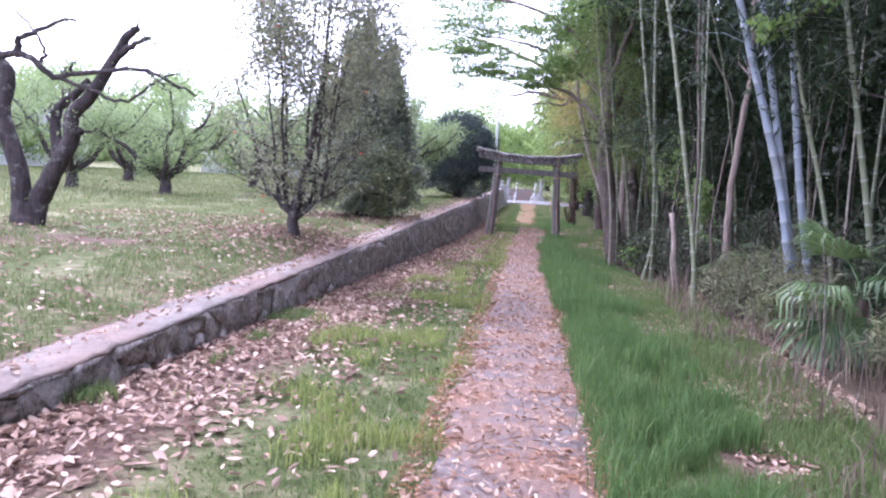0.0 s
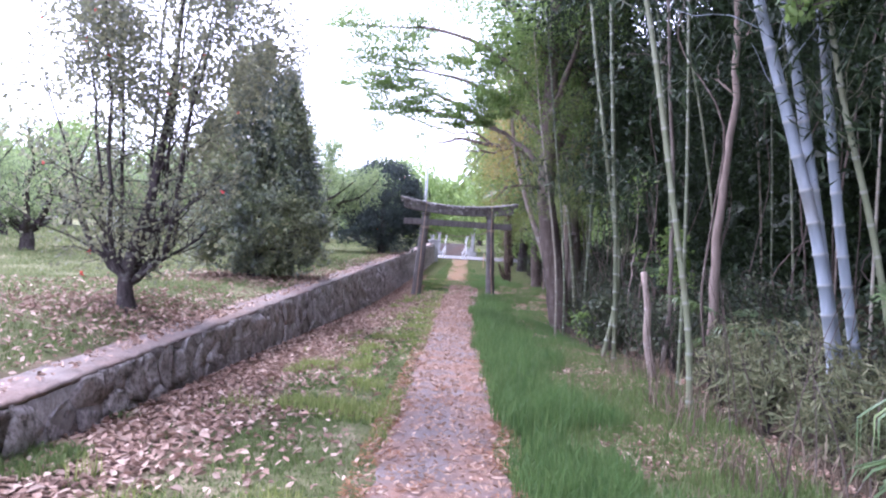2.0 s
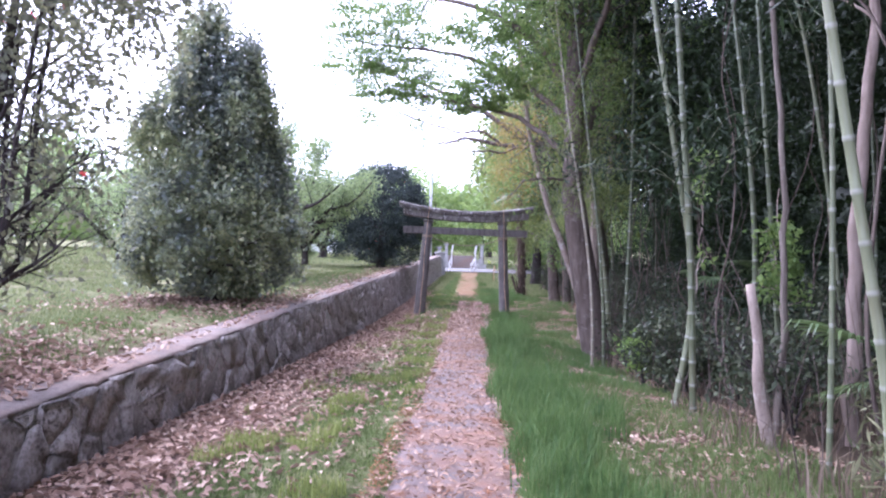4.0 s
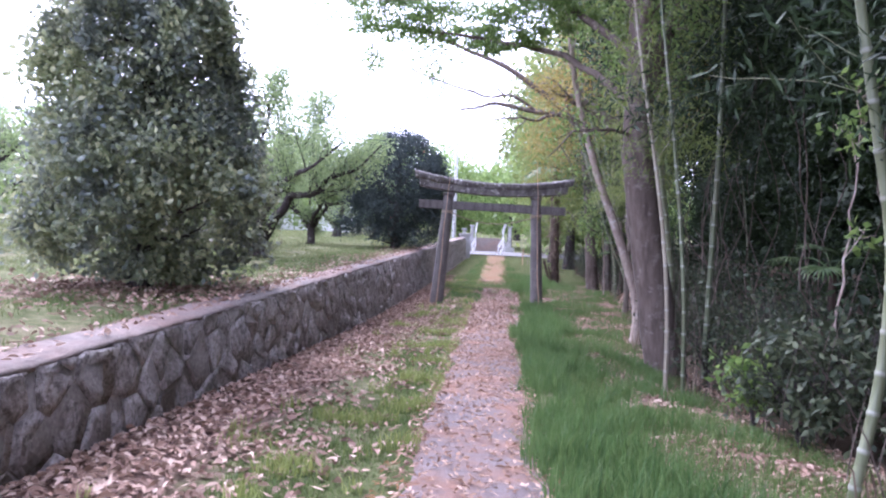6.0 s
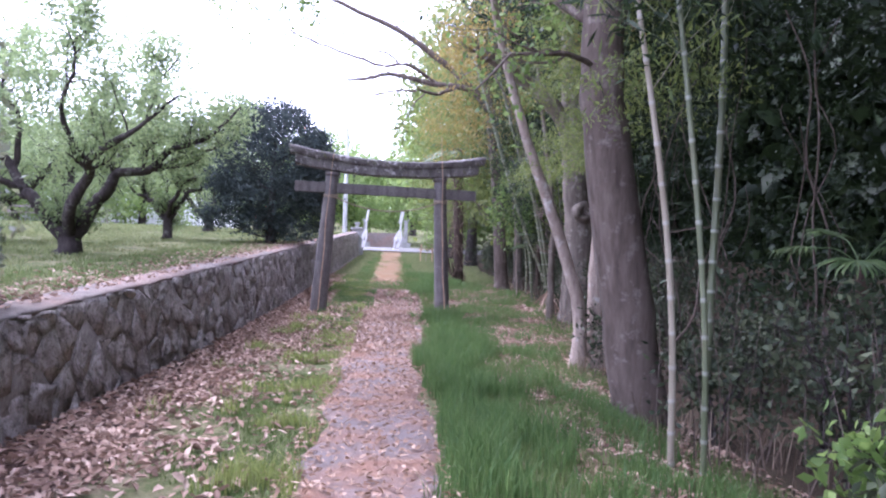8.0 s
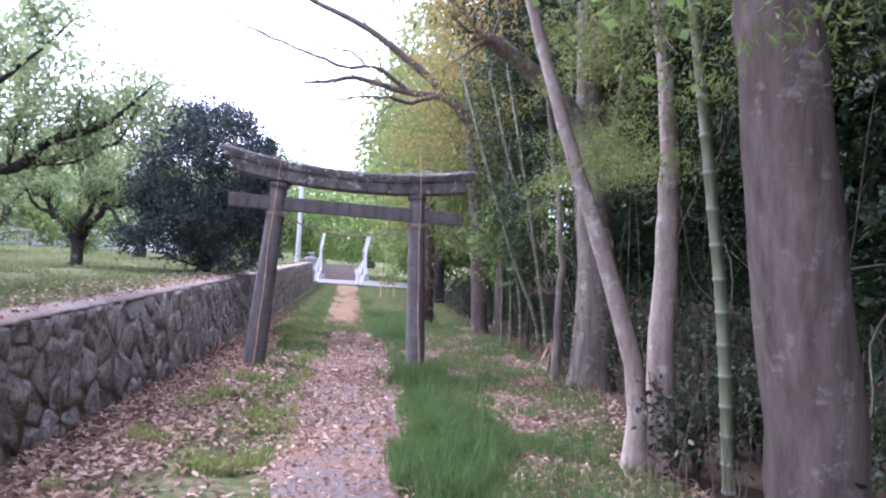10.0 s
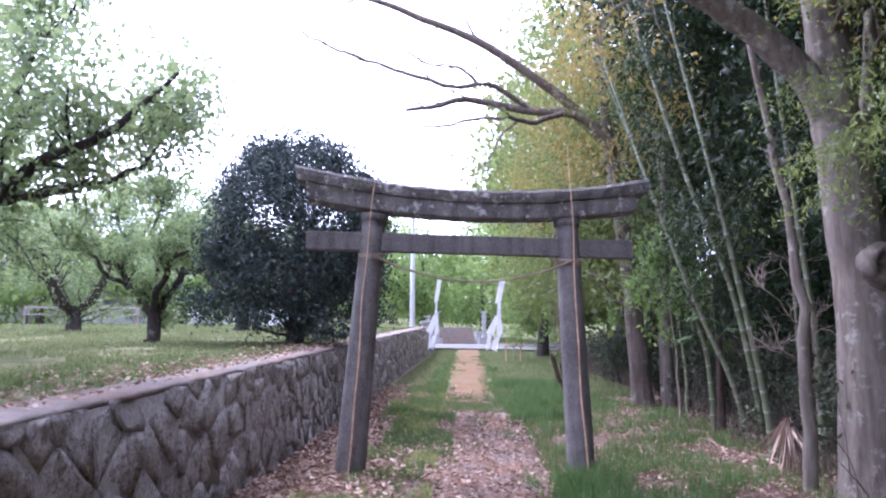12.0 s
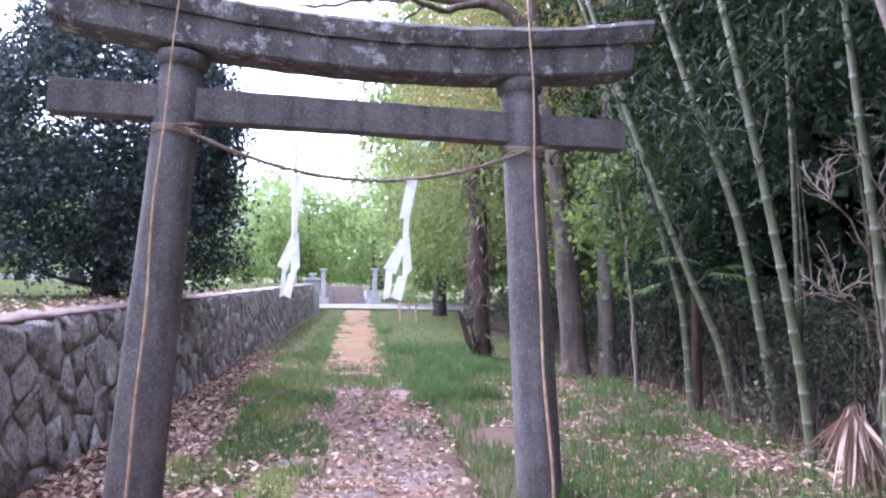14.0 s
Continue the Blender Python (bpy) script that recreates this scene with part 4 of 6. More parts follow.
tree("leaning_tree", "thick leaning grey-brown tree trunk at the edge of the wood",
     [([(4.52, 19.15, -0.4), (4.3, 19.12, 0.7), (4.08, 19.05, 1.9), (3.95, 19.0, 2.8), (3.95, 19.05, 4.0), (4.0, 19.2, 6.0), (4.1, 19.3, 8.5)], 0.255, 0.1),
      ([(3.95, 19.0, 3.3), (3.3, 20.4, 4.3), (2.3, 21.6, 4.85), (1.2, 22.2, 5.15), (0.2, 22.4, 5.25)], 0.06, 0.01),
      ([(3.95, 19.05, 4.0), (3.1, 20.6, 5.2), (1.9, 21.6, 5.9), (0.6, 22.3, 6.2), (-0.5, 22.4, 6.35)], 0.06, 0.01),
      ([(3.98, 19.1, 4.6), (2.9, 19.8, 6.0), (1.6, 21.2, 6.9), (0.3, 22.2, 7.2), (-0.9, 22.4, 7.2)], 0.07, 0.012),
      ([(3.95, 19.0, 4.4), (4.2, 17.9, 5.8), (4.3, 16.8, 7.2)], 0.08, 0.02),
      ([(3.95, 19.0, 3.1), (4.3, 19.3, 4.2), (4.9, 19.6, 5.6), (5.3, 19.8, 7.5)], 0.14, 0.05),
      ([(4.0, 19.1, 5.2), (3.3, 20.2, 7.0), (2.7, 21.2, 8.5)], 0.08, 0.02)],
     M_BARK_BROWN, M_LEAF_MAPLE, R1, (10, 1.7, 0.95), (7, 0.8, 0.8), 30, 0.14, (0.07, 0.04), 0.52, up=-0.02,
     extra=np.concatenate([blob_points(R1, 14000, (3.6, 18.6, 7.3), (2.3, 2.8, 1.6), 0.4, 80, 0.2), blob_points(R1, 9000, (3.5, 20.2, 5.6), (1.5, 1.6, 1.3), 0.2, 90, 0.16),
                           layers(R1, (2800, (1.3, 21.9, 5.1), (1.4, 1.0, 0.2)), (3200, (1.0, 22.0, 5.75), (1.9, 1.2, 0.22)), (3200, (0.8, 22.0, 6.4), (2.1, 1.2, 0.25)), (2300, (0.7, 21.8, 7.1), (2.2, 1.3, 0.3)),
                                  (2300, (1.6, 21.0, 7.8), (2.4, 1.5, 0.35)), (2600, (2.6, 20.6, 6.0), (1.2, 1.2, 0.35)), (2200, (2.9, 20.2, 5.0), (0.9, 1.0, 0.3)), (1500, (2.4, 21.0, 4.7), (0.9, 0.8, 0.18)))]))
KNOT = tree("knotted_tree", "thick grey tree with a swollen knot and a sawn-off limb",
     [([(6.36, 26, -0.1), (6.38, 26, 0.8), (6.39, 26, 1.8), (6.3, 26, 2.7), (6.2, 26, 3.6), (6.15, 26, 4.8), (6.1, 26.1, 6.2), (6.0, 26.3, 8.2)], 0.33, 0.1),
      ([(6.22, 26, 3.35), (5.95, 26, 3.9), (5.6, 26, 4.25), (5.2, 26, 4.55), (4.8, 26, 4.8), (4.38, 26, 4.95)], 0.16, 0.1),
      ([(6.3, 26, 2.7), (6.65, 26.2, 3.6), (7.1, 26.5, 6.0)], 0.13, 0.04)],
     M_BARK_GREY, M_LEAF_GOLD, R1, (6, 1.6, 0.9), (5, 0.8, 0.9), 30, 0.16, (0.08, 0.035), 0.62)
for tx, ty, lab in ((4.93, 22.0, 0), (5.2, 22.05, 1)):
    up_x = (4.46, 4.08, 3.75) if lab == 0 else ((5.19, 5.16, 5.1) if lab == 1 else (5.6, 5.5, 5.3))
    tree("slim_tree", "slim smooth pale-barked tree at the wood edge", [([(tx, ty, -0.1), (tx - 0.03, ty, 0.7), (up_x[0], ty, 2.0), (up_x[1], ty, 3.0), (up_x[2], ty + 0.3, 4.6), (up_x[2] - 0.3, ty + 0.6, 7.5)], 0.098 if lab == 0 else 0.145, 0.035)], M_BARK_PALE, M_LEAF_MAPLE, R1, (5, 1.4, 0.8), (5, 0.7, 0.8), 26, 0.15, (0.08, 0.045), 0.75, group="slim trees at the wood edge")
tree("twin_tree", "tall grey tree beyond the gate with long bare limbs",
     [([(6.95, 33.6, 0.15), (6.85, 33.6, 1.6), (6.75, 33.7, 3.2), (6.6, 33.9, 4.6), (6.5, 34, 6.0), (6.3, 34, 8.0)], 0.2, 0.06),
      ([(6.72, 34, 5.2), (6.0, 34, 6.1), (4.9, 34, 6.95), (3.79, 34, 7.63), (2.8, 34, 8.0), (1.72, 34, 8.4), (0.4, 34, 8.7), (-0.6, 34, 8.8)], 0.115, 0.014),
      ([(3.9, 34, 7.55), (3.62, 33.9, 8.0), (3.7, 33.8, 8.5), (3.5, 33.8, 9.0)], 0.03, 0.01),
      ([(6.6, 33.8, 5.4), (5.9, 33.9, 6.05), (4.9, 34, 6.15), (4.1, 34, 6.3), (3.5, 34, 6.35), (3.0, 34, 6.2), (2.4, 34, 6.1)], 0.1, 0.03),
      ([(5.0, 34, 6.15), (4.1, 33.8, 6.6), (3.3, 33.7, 6.5), (2.6, 33.7, 6.7), (1.8, 33.6, 6.9), (0.95, 33.6, 7.2), (0.2, 33.6, 7.55)], 0.055, 0.012),
      ([(3.9, 33.8, 6.58), (3.4, 33.5, 6.85), (2.8, 33.4, 6.85), (2.1, 33.3, 7.2), (1.6, 33.2, 7.25)], 0.035, 0.01),
      ([(5.6, 33.9, 6.1), (4.9, 33.6, 5.8), (4.4, 33.4, 5.8), (3.7, 33.4, 5.75), (2.88, 33.4, 5.6), (2.5, 33.4, 5.7)], 0.06, 0.012),
      ([(4.6, 33.5, 5.8), (4.2, 33.3, 5.4), (3.95, 33.2, 4.9), (3.6, 33.1, 4.6)], 0.022, 0.008)],
     M_BARK_BROWN, M_LEAF_MAPLE, R1, (5, 1.2, 0.65), (4, 0.55, 0.7), 1, 0.1, (0.07, 0.035), 0.25, up=0.12)
tree("twin_tree", "grey trunk standing close beside a taller one", [([(7.35, 33.3, 0.1), (7.3, 33.3, 1.5), (7.35, 33.4, 3.2), (7.6, 33.6, 6.0)], 0.15, 0.05)], M_BARK_GREY, M_LEAF_MAPLE, R1, (6, 1.6, 0.9), (5, 0.8, 0.8), 26, 0.16, (0.08, 0.045), 0.6)
tree("pale_tree", "bare pinkish leaning dead trunk in the undergrowth", [([(4.55, 12.05, -0.1), (4.55, 12.05, 1.1), (4.62, 12.05, 2.4), (4.75, 12.1, 3.6), (4.8, 12.2, 5.5)], 0.066, 0.035)], M_BARK_PINK, M_LEAF_SHADE, R1, (3, 0.8, 0.9), (3, 0.5, 0.8), 10, 0.15, (0.08, 0.04), 0.7)
tree("slim_tree", "slim grey sapling stem rising from the undergrowth", [([(4.05, 12.32, -0.1), (4.1, 12.32, 1.4), (4.08, 12.32, 2.6), (3.95, 12.35, 4.4), (3.8, 12.5, 6.5)], 0.032, 0.018)], M_BARK_GREY, M_LEAF_SHADE, R1, (4, 0.9, 0.8), (4, 0.5, 0.8), 20, 0.15, (0.08, 0.04), 0.7, group="slim trees at the wood edge")

def burl(cx, cy, cz, r):
    """A swollen knot: a ringed scar with a sunken middle."""
    V, k = [], 20
    prof = [(1.25, 0.0), (1.0, 0.55), (0.72, 0.8), (0.5, 0.62), (0.25, 0.5), (0.02, 0.48)]
    for q, h in prof:
        for t in range(k):
            a = 2 * np.pi * t / k
            w = r * q * (1 + 0.1 * math.sin(3 * a + q * 4))
            V.append((cx + w * math.cos(a), cy - r * h + 0.01 * math.sin(5 * a), cz + w * math.sin(a) * 1.15))
    F = [(i * k + j, i * k + (j + 1) % k, (i + 1) * k + (j + 1) % k, (i + 1) * k + j) for i in range(len(prof) - 1) for j in range(k)]
    rel(obj("burl", mesh_of("burl", V, F, M_BARK_GREY, True), KNOT, "swollen ringed branch scar"), KNOT)


burl(6.33, 25.74, 2.12, 0.15)
rel(obj("sawn_end", mesh_of("sawn_end", *tubes([(np.array([(4.45, 26, 4.93), (4.36, 26, 4.955), (4.355, 26, 4.956)]), np.array([0.09, 0.102, 0.002]))], 14), M_CANE), KNOT, "orange-brown sawn end of the limb"), KNOT)
STUMP = thing("cut_stem", (3.77, 11.9, 0), "pale sapling stem sawn off at chest height", "stump")
P = curve_pts([(3.8, 11.9, -0.1), (3.72, 11.9, 0.25), (3.67, 11.9, 0.55), (3.67, 11.9, 0.85), (3.6, 11.9, 1.3)], 12)
rel(obj("stem", mesh_of("stem", *tubes([(np.vstack([P, P[-1:]]), np.append(np.linspace(0.055, 0.036, 12), 0.001))], 10), M_BARK_PALE, True), STUMP), STUMP)

tree("slim_tree", "slim grey stem close beside the knotted tree", [([(5.98, 26.4, -0.1), (6.0, 26.4, 1.2), (5.95, 26.5, 2.8), (5.7, 26.7, 5.0)], 0.07, 0.03)], M_BARK_GREY, M_LEAF_SHADE, R1, (3, 0.8, 0.8), (3, 0.5, 0.8), 14, 0.15, (0.08, 0.04), 0.7, group="slim trees at the wood edge")
tree("sapling", "thin sapling with a bright green leafy top", [([(4.4, 12.9, -0.05), (4.42, 12.9, 0.8), (4.36, 12.9, 1.5), (4.4, 12.95, 2.2)], 0.014, 0.005)], M_BARK_PALE, M_LEAF_MAPLE, R1, (7, 0.3, 0.9), (3, 0.15, 0.8), 12, 0.05, (0.07, 0.04), 0.45, extra=blob_points(R1, 420, (4.4, 12.9, 1.55), (0.18, 0.18, 0.4), 0.4, 16, 0.4))
tree("sapling", "leafy bright green sapling beside the grey trunks", [([(6.75, 31.3, 0.1), (6.7, 31.3, 1.2), (6.6, 31.3, 2.4), (6.5, 31.3, 3.2)], 0.02, 0.006)], M_BARK_PALE, M_LEAF_MAPLE, R1, (7, 0.6, 0.9), (4, 0.3, 0.8), 12, 0.1, (0.1, 0.055), 0.4, extra=blob_points(R1, 900, (6.55, 31.2, 2.4), (0.6, 0.6, 0.75), 0.3, 26, 0.3))
tree("sapling", "thin sapling with sparse bright leaves in the shade", [([(4.65, 15.6, -0.05), (4.7, 15.6, 1.0), (4.75, 15.5, 2.0), (4.7, 15.4, 2.9)], 0.014, 0.005)], M_BARK_PALE, M_LEAF_MAPLE, R1, (6, 0.45, 0.9), (3, 0.2, 0.8), 5, 0.06, (0.1, 0.055), 0.5)

# ---------- bamboo ----------
def bamboo(pts, r, material, label, rng, leafy=60, step=0.28, group="bamboo stand", foliage=M_LEAF_BAMBOO):
    P = curve_pts(pts, 40)
    ln = np.concatenate([[0], np.cumsum(np.linalg.norm(np.diff(P, axis=0), axis=1))])
    hs, h = [], 0.0
    while h < ln[-1] - 0.1:
        hs += [(h, 1.0, 0), (h + 0.012, 1.13, 1), (h + 0.026, 1.15, 1), (h + 0.04, 1.0, 0)]
        h += step * (0.75 + 0.5 * min(h / 4, 1))
    hh = np.array([a for a, _, _ in hs] + [ln[-1]])
    Q = np.stack([np.interp(hh, ln, P[:, k]) for k in range(3)], 1)
    R = 0.66 * r * np.array([b for _, b, _ in hs] + [1.0]) * (1 - 0.55 * (hh / ln[-1]) ** 1.5)
    V, F = tubes([(Q, R)], 14)
    T = thing("bamboo", tuple(pts[0]), label, "bamboo", group)
    me = mesh_of("culm", V, F, material, True)
    k = len(V) // len(Q)
    a = me.attributes.new("node_ring", 'FLOAT', 'POINT')
    a.data.foreach_set("value", np.repeat(np.array([0.5 * c for _, _, c in hs] + [0.0], dtype=np.float32), k))
    rel(obj("culm", me, T), T)
    if leafy:
        tw = sprout((P, np.interp(np.linspace(0, ln[-1], 40), hh, R)), rng, 14, 1.1, 0.9, 0.55, 0.15, 0.18, 0.2, 0.004)
        tagged(rel(obj("twig_spray", mesh_of("twig_spray", *tubes(tw, 8), material, True), T), T), kind="stuff")
        tagged(rel(obj("spray", mesh_of("spray", *leaves(crown_points(tw, rng, leafy, 0.13, 0.2), 0.15, 0.022, rng, 0.6), foliage), T), T), kind="stuff")
    return T


BLUE = 1.25
LAB = "tall bamboo culm with pale blue-grey bloom and ringed nodes"
for pts, r in (([(4.3, 9, -0.1), (4.22, 9, 0.4), (4.04, 9, 1.5), (3.74, 9, 2.55), (3.36, 9, 3.8), (2.9, 9.2, 6.0), (2.6, 9.6, 8.5)], 0.062),
               ([(4.4, 9.05, -0.1), (4.31, 9.05, 0.4), (4.13, 9.05, 1.3), (3.96, 9.05, 2.2), (3.63, 9.08, 3.9), (3.2, 9.3, 6.2), (3.1, 9.6, 9)], 0.058),
               ([(4.64, 9.15, -0.1), (4.53, 9.15, 0.4), (4.37, 9.15, 1.3), (4.23, 9.15, 2.2), (4.02, 9.18, 3.95), (3.7, 9.4, 7), (3.6, 9.6, 9)], 0.056)):
    # leaves use the shade-darkened copy of the bamboo leaf colour
    bamboo(pts, r * BLUE, M_BAMBOO_BLUE, LAB, R1, foliage=M_LEAF_SHADE)
for pts, r in (([(3.35, 9.85, -0.1), (3.3, 9.85, 0.8), (3.12, 9.85, 1.9), (2.86, 9.85, 3.4), (2.6, 10, 5.0), (2.4, 10.3, 7.5)], 0.045),
               ([(5.15, 8.8, -0.1), (5.02, 8.8, 1.05), (4.8, 8.8, 2.23), (4.5, 8.8, 3.8), (4.2, 9, 6)], 0.062),
               ([(4.75, 8.9, -0.1), (4.6, 8.9, 0.9), (4.4, 8.9, 1.8), (4.03, 8.9, 3.2), (3.7, 9.1, 6)], 0.045),
               ([(4.02, 17.3, -0.1), (4.0, 17.3, 0.9), (3.92, 17.4, 2.2), (3.7, 17.5, 4.2), (3.5, 17.8, 6.5)], 0.032),
               ([(5.3, 21.2, -0.1), (5.2, 21.2, 1.2), (5.05, 21.2, 2.3), (4.8, 21.3, 4.5), (4.6, 21.5, 7)], 0.075),
               ([(4.75, 18.6, -0.1), (4.8, 18.6, 1.3), (4.85, 18.6, 2.8), (4.9, 18.7, 5), (4.9, 18.7, 8)], 0.05),
               ([(3.64, 13.6, -0.15), (3.68, 13.6, 0.1), (3.81, 13.6, 0.76), (3.84, 13.6, 1.45), (3.73, 13.6, 2.15), (3.57, 13.6, 3.1), (3.3, 13.7, 5.2), (3.1, 13.9, 8)], 0.05),
               ([(3.7, 11.0, -0.1), (3.72, 11.0, 1.3), (3.7, 11.0, 2.8), (3.65, 11.1, 5), (3.5, 11.3, 8)], 0.03),
               ([(4.7, 13.4, -0.1), (4.2, 13.4, 7.0), (4.1, 13.4, 8)], 0.035),
               ([(5.0, 14.6, -0.1), (5.0, 14.6, 1.8), (4.9, 14.7, 3.5), (4.6, 15.0, 7)], 0.05),
               ([(6.8, 30.2, 0), (6.75, 30.2, 1.0), (6.65, 30.2, 1.6), (6.2, 30.3, 3.2), (5.3, 30.6, 6)], 0.055),
               ([(7.1, 29.8, 0), (6.9, 29.8, 0.9), (6.55, 29.8, 1.7), (6.05, 29.9, 3.1), (5.2, 30.2, 6)], 0.055),
               ([(6.9, 28.9, 0), (6.75, 28.9, 1.0), (6.5, 28.9, 2.2), (6.0, 29, 3.7), (5.3, 29.3, 6.5)], 0.06),
               ([(6.5, 28.0, 0), (6.4, 28.0, 0.9), (6.2, 28.0, 2.0), (5.9, 28.1, 3.7), (5.4, 28.4, 6.5)], 0.055),
               ([(7.3, 32.4, 0.1), (7.3, 32.4, 1.0), (7.2, 32.4, 2.0), (6.9, 32.4, 5)], 0.04),
               ([(6.9, 27.7, 0), (6.9, 27.7, 1.5), (6.75, 27.7, 3.0), (6.5, 27.8, 6.5)], 0.055)):
    # shade painted into the leaves: darker copy of the bamboo leaf material
    bamboo(pts, r, M_BAMBOO_GREEN, "slender green bamboo culm with ringed nodes", R1, foliage=M_LEAF_SHADE)
bamboo([(3.74, 13.3, -0.15), (3.72, 13.3, 0.8), (3.7, 13.3, 1.4), (3.67, 13.3, 2.0), (3.6, 13.3, 3.0), (3.5, 13.4, 5.2), (3.4, 13.6, 8.2)], 0.05, M_BAMBOO_GREEN, "slender green bamboo culm with ringed nodes", R1, foliage=M_LEAF_SHADE)
bamboo([(3.92, 17.55, -0.1), (3.9, 17.55, 0.9), (3.8, 17.6, 2.0), (3.5, 17.7, 4.0), (3.3, 17.9, 6.0)], 0.036, M_BAMBOO_OLD, "dry tan dead bamboo culm", R1)
rb = np.random.default_rng(77)
for k in range(28):
    y = rb.uniform(4, 50)
    x = float(edge_x(y)) + rb.uniform(0.9, 5.5)
    z = float(low_z(x, y))
    lx, ly = rb.uniform(-1.6, 0.4), rb.uniform(-0.6, 0.6)
    H = rb.uniform(6, 9.5)
    # deep culms: leaf colour darkened to stand for shade
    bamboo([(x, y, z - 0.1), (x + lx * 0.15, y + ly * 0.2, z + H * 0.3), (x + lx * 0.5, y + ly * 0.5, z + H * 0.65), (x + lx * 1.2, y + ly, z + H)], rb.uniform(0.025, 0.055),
           [M_BAMBOO_GREEN, M_BAMBOO_GREEN, M_BAMBOO_OLD][k % 3], ["green bamboo culm deep in the shaded wood", "dull green bamboo culm in the shaded wood", "dry tan bamboo culm in the shaded wood"][k % 3], rb, 40, foliage=M_LEAF_SHADE)

# ---------- the shaded wood behind ----------
rf = np.random.default_rng(5)


def wood_mass():
    """Clumped foliage of the wood: understorey, depth and canopy, under an added light-blocking layer."""
    def clumps(n, count, y0, y1, o0, o1, z0, z1, spread):
        y = rf.uniform(y0, y1, n)
        off = rf.uniform(o0, o1, n)
        ctr = np.stack([edge_x(y) + off, y, low_z(edge_x(y) + off, y) + rf.uniform(z0, z1, n)], 1)
        k = rf.integers(0, n, count)
        return ctr[k] + rf.normal(size=(count, 3)) * np.array(spread)
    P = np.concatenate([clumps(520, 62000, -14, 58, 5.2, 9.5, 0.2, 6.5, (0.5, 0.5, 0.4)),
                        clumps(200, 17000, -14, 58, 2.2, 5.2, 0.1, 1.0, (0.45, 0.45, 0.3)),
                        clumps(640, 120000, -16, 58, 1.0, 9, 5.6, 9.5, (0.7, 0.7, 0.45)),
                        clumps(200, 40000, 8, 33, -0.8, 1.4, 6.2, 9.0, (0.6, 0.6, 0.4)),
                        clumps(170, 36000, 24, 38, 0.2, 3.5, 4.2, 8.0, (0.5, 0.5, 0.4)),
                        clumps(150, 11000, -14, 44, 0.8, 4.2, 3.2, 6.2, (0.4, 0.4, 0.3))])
    # the dimness of the wood is partly in this leaf colour
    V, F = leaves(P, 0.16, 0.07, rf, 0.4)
    tagged(new("woodland_foliage", mesh_of("woodland_foliage", V, F, M_LEAF_SHADE)), "evergreen foliage filling the wood, its shade painted into the leaves", "foliage", kind="stuff")
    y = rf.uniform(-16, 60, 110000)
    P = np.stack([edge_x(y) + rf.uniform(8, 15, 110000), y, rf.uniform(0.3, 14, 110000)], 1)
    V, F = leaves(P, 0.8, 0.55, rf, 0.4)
    # high leaf layer, added only to keep skylight off the wood and its edge
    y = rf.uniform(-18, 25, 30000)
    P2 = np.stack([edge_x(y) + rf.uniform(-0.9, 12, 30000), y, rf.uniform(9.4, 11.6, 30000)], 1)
    tagged(new("wood_canopy", mesh_of("wood_canopy", *leaves(P2, 0.5, 0.32, rf, 0.2), M_LEAF_SHADE)), "leaf layer added over the wood to block skylight", "canopy", kind="stuff")
    tagged(new("far_woods", mesh_of("far_woods", V, F, M_LEAF_SHADE)), "dense woodland depth behind the bamboo, shade painted into the leaves", "woods", kind="stuff")


wood_mass()


def bright_bamboo_tops():
    """Sunlit yellow-green bamboo sprays where the wood opens beyond the gate."""
    n = 420
    y = rf.uniform(32, 54, n)
    off = rf.uniform(-1.6, 1.2, n)
    ctr = np.stack([edge_x(y) + off - 0.4, y, 2.6 + rf.uniform(0, 6.5, n) + 0.5 * np.abs(off)], 1)
    k = rf.integers(0, n, 52000)
    P = ctr[k] + rf.normal(size=(52000, 3)) * np.array([0.4, 0.4, 0.3])
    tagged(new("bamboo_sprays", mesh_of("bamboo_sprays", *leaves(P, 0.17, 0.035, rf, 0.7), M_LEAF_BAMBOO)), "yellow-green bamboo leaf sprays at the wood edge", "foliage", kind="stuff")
    n = 90
    y = rf.uniform(31, 41, n)
    ctr = np.stack([edge_x(y) + rf.uniform(-1.9, 0.2, n), y, rf.uniform(4.0, 9.0, n)], 1)
    P = ctr[rf.integers(0, n, 11000)] + rf.normal(size=(11000, 3)) * np.array([0.35, 0.35, 0.22])
    tagged(new("golden_sprays", mesh_of("golden_sprays", *leaves(P, 0.13, 0.035, rf, 0.7), M_LEAF_GOLD)), "golden yellow fading leaf sprays above the gate", "foliage", kind="stuff")


bright_bamboo_tops()


def edge_sprays():
    """Fine yellow-green sprays that hang round the trunks of the wood edge."""
    n = 130
    y = rf.uniform(17.3, 26, n)
    ctr = np.stack([edge_x(y) + rf.uniform(-0.6, 0.5, n), y, rf.uniform(2.4, 5.6, n)], 1)
    q = rf.normal(size=(26000, 3)) * np.array([0.2, 0.22, 0.05])
    q[:, 2] -= 0.5 * np.abs(q[:, 0])
    P = ctr[rf.integers(0, n, 26000)] + q
    tagged(new("bamboo_sprays", mesh_of("bamboo_sprays", *leaves(P, 0.06, 0.013, rf, 0.5), M_LEAF_BAMBOO)), "fine hanging yellow-green sprays round the edge trunks", "foliage", kind="stuff")


edge_sprays()


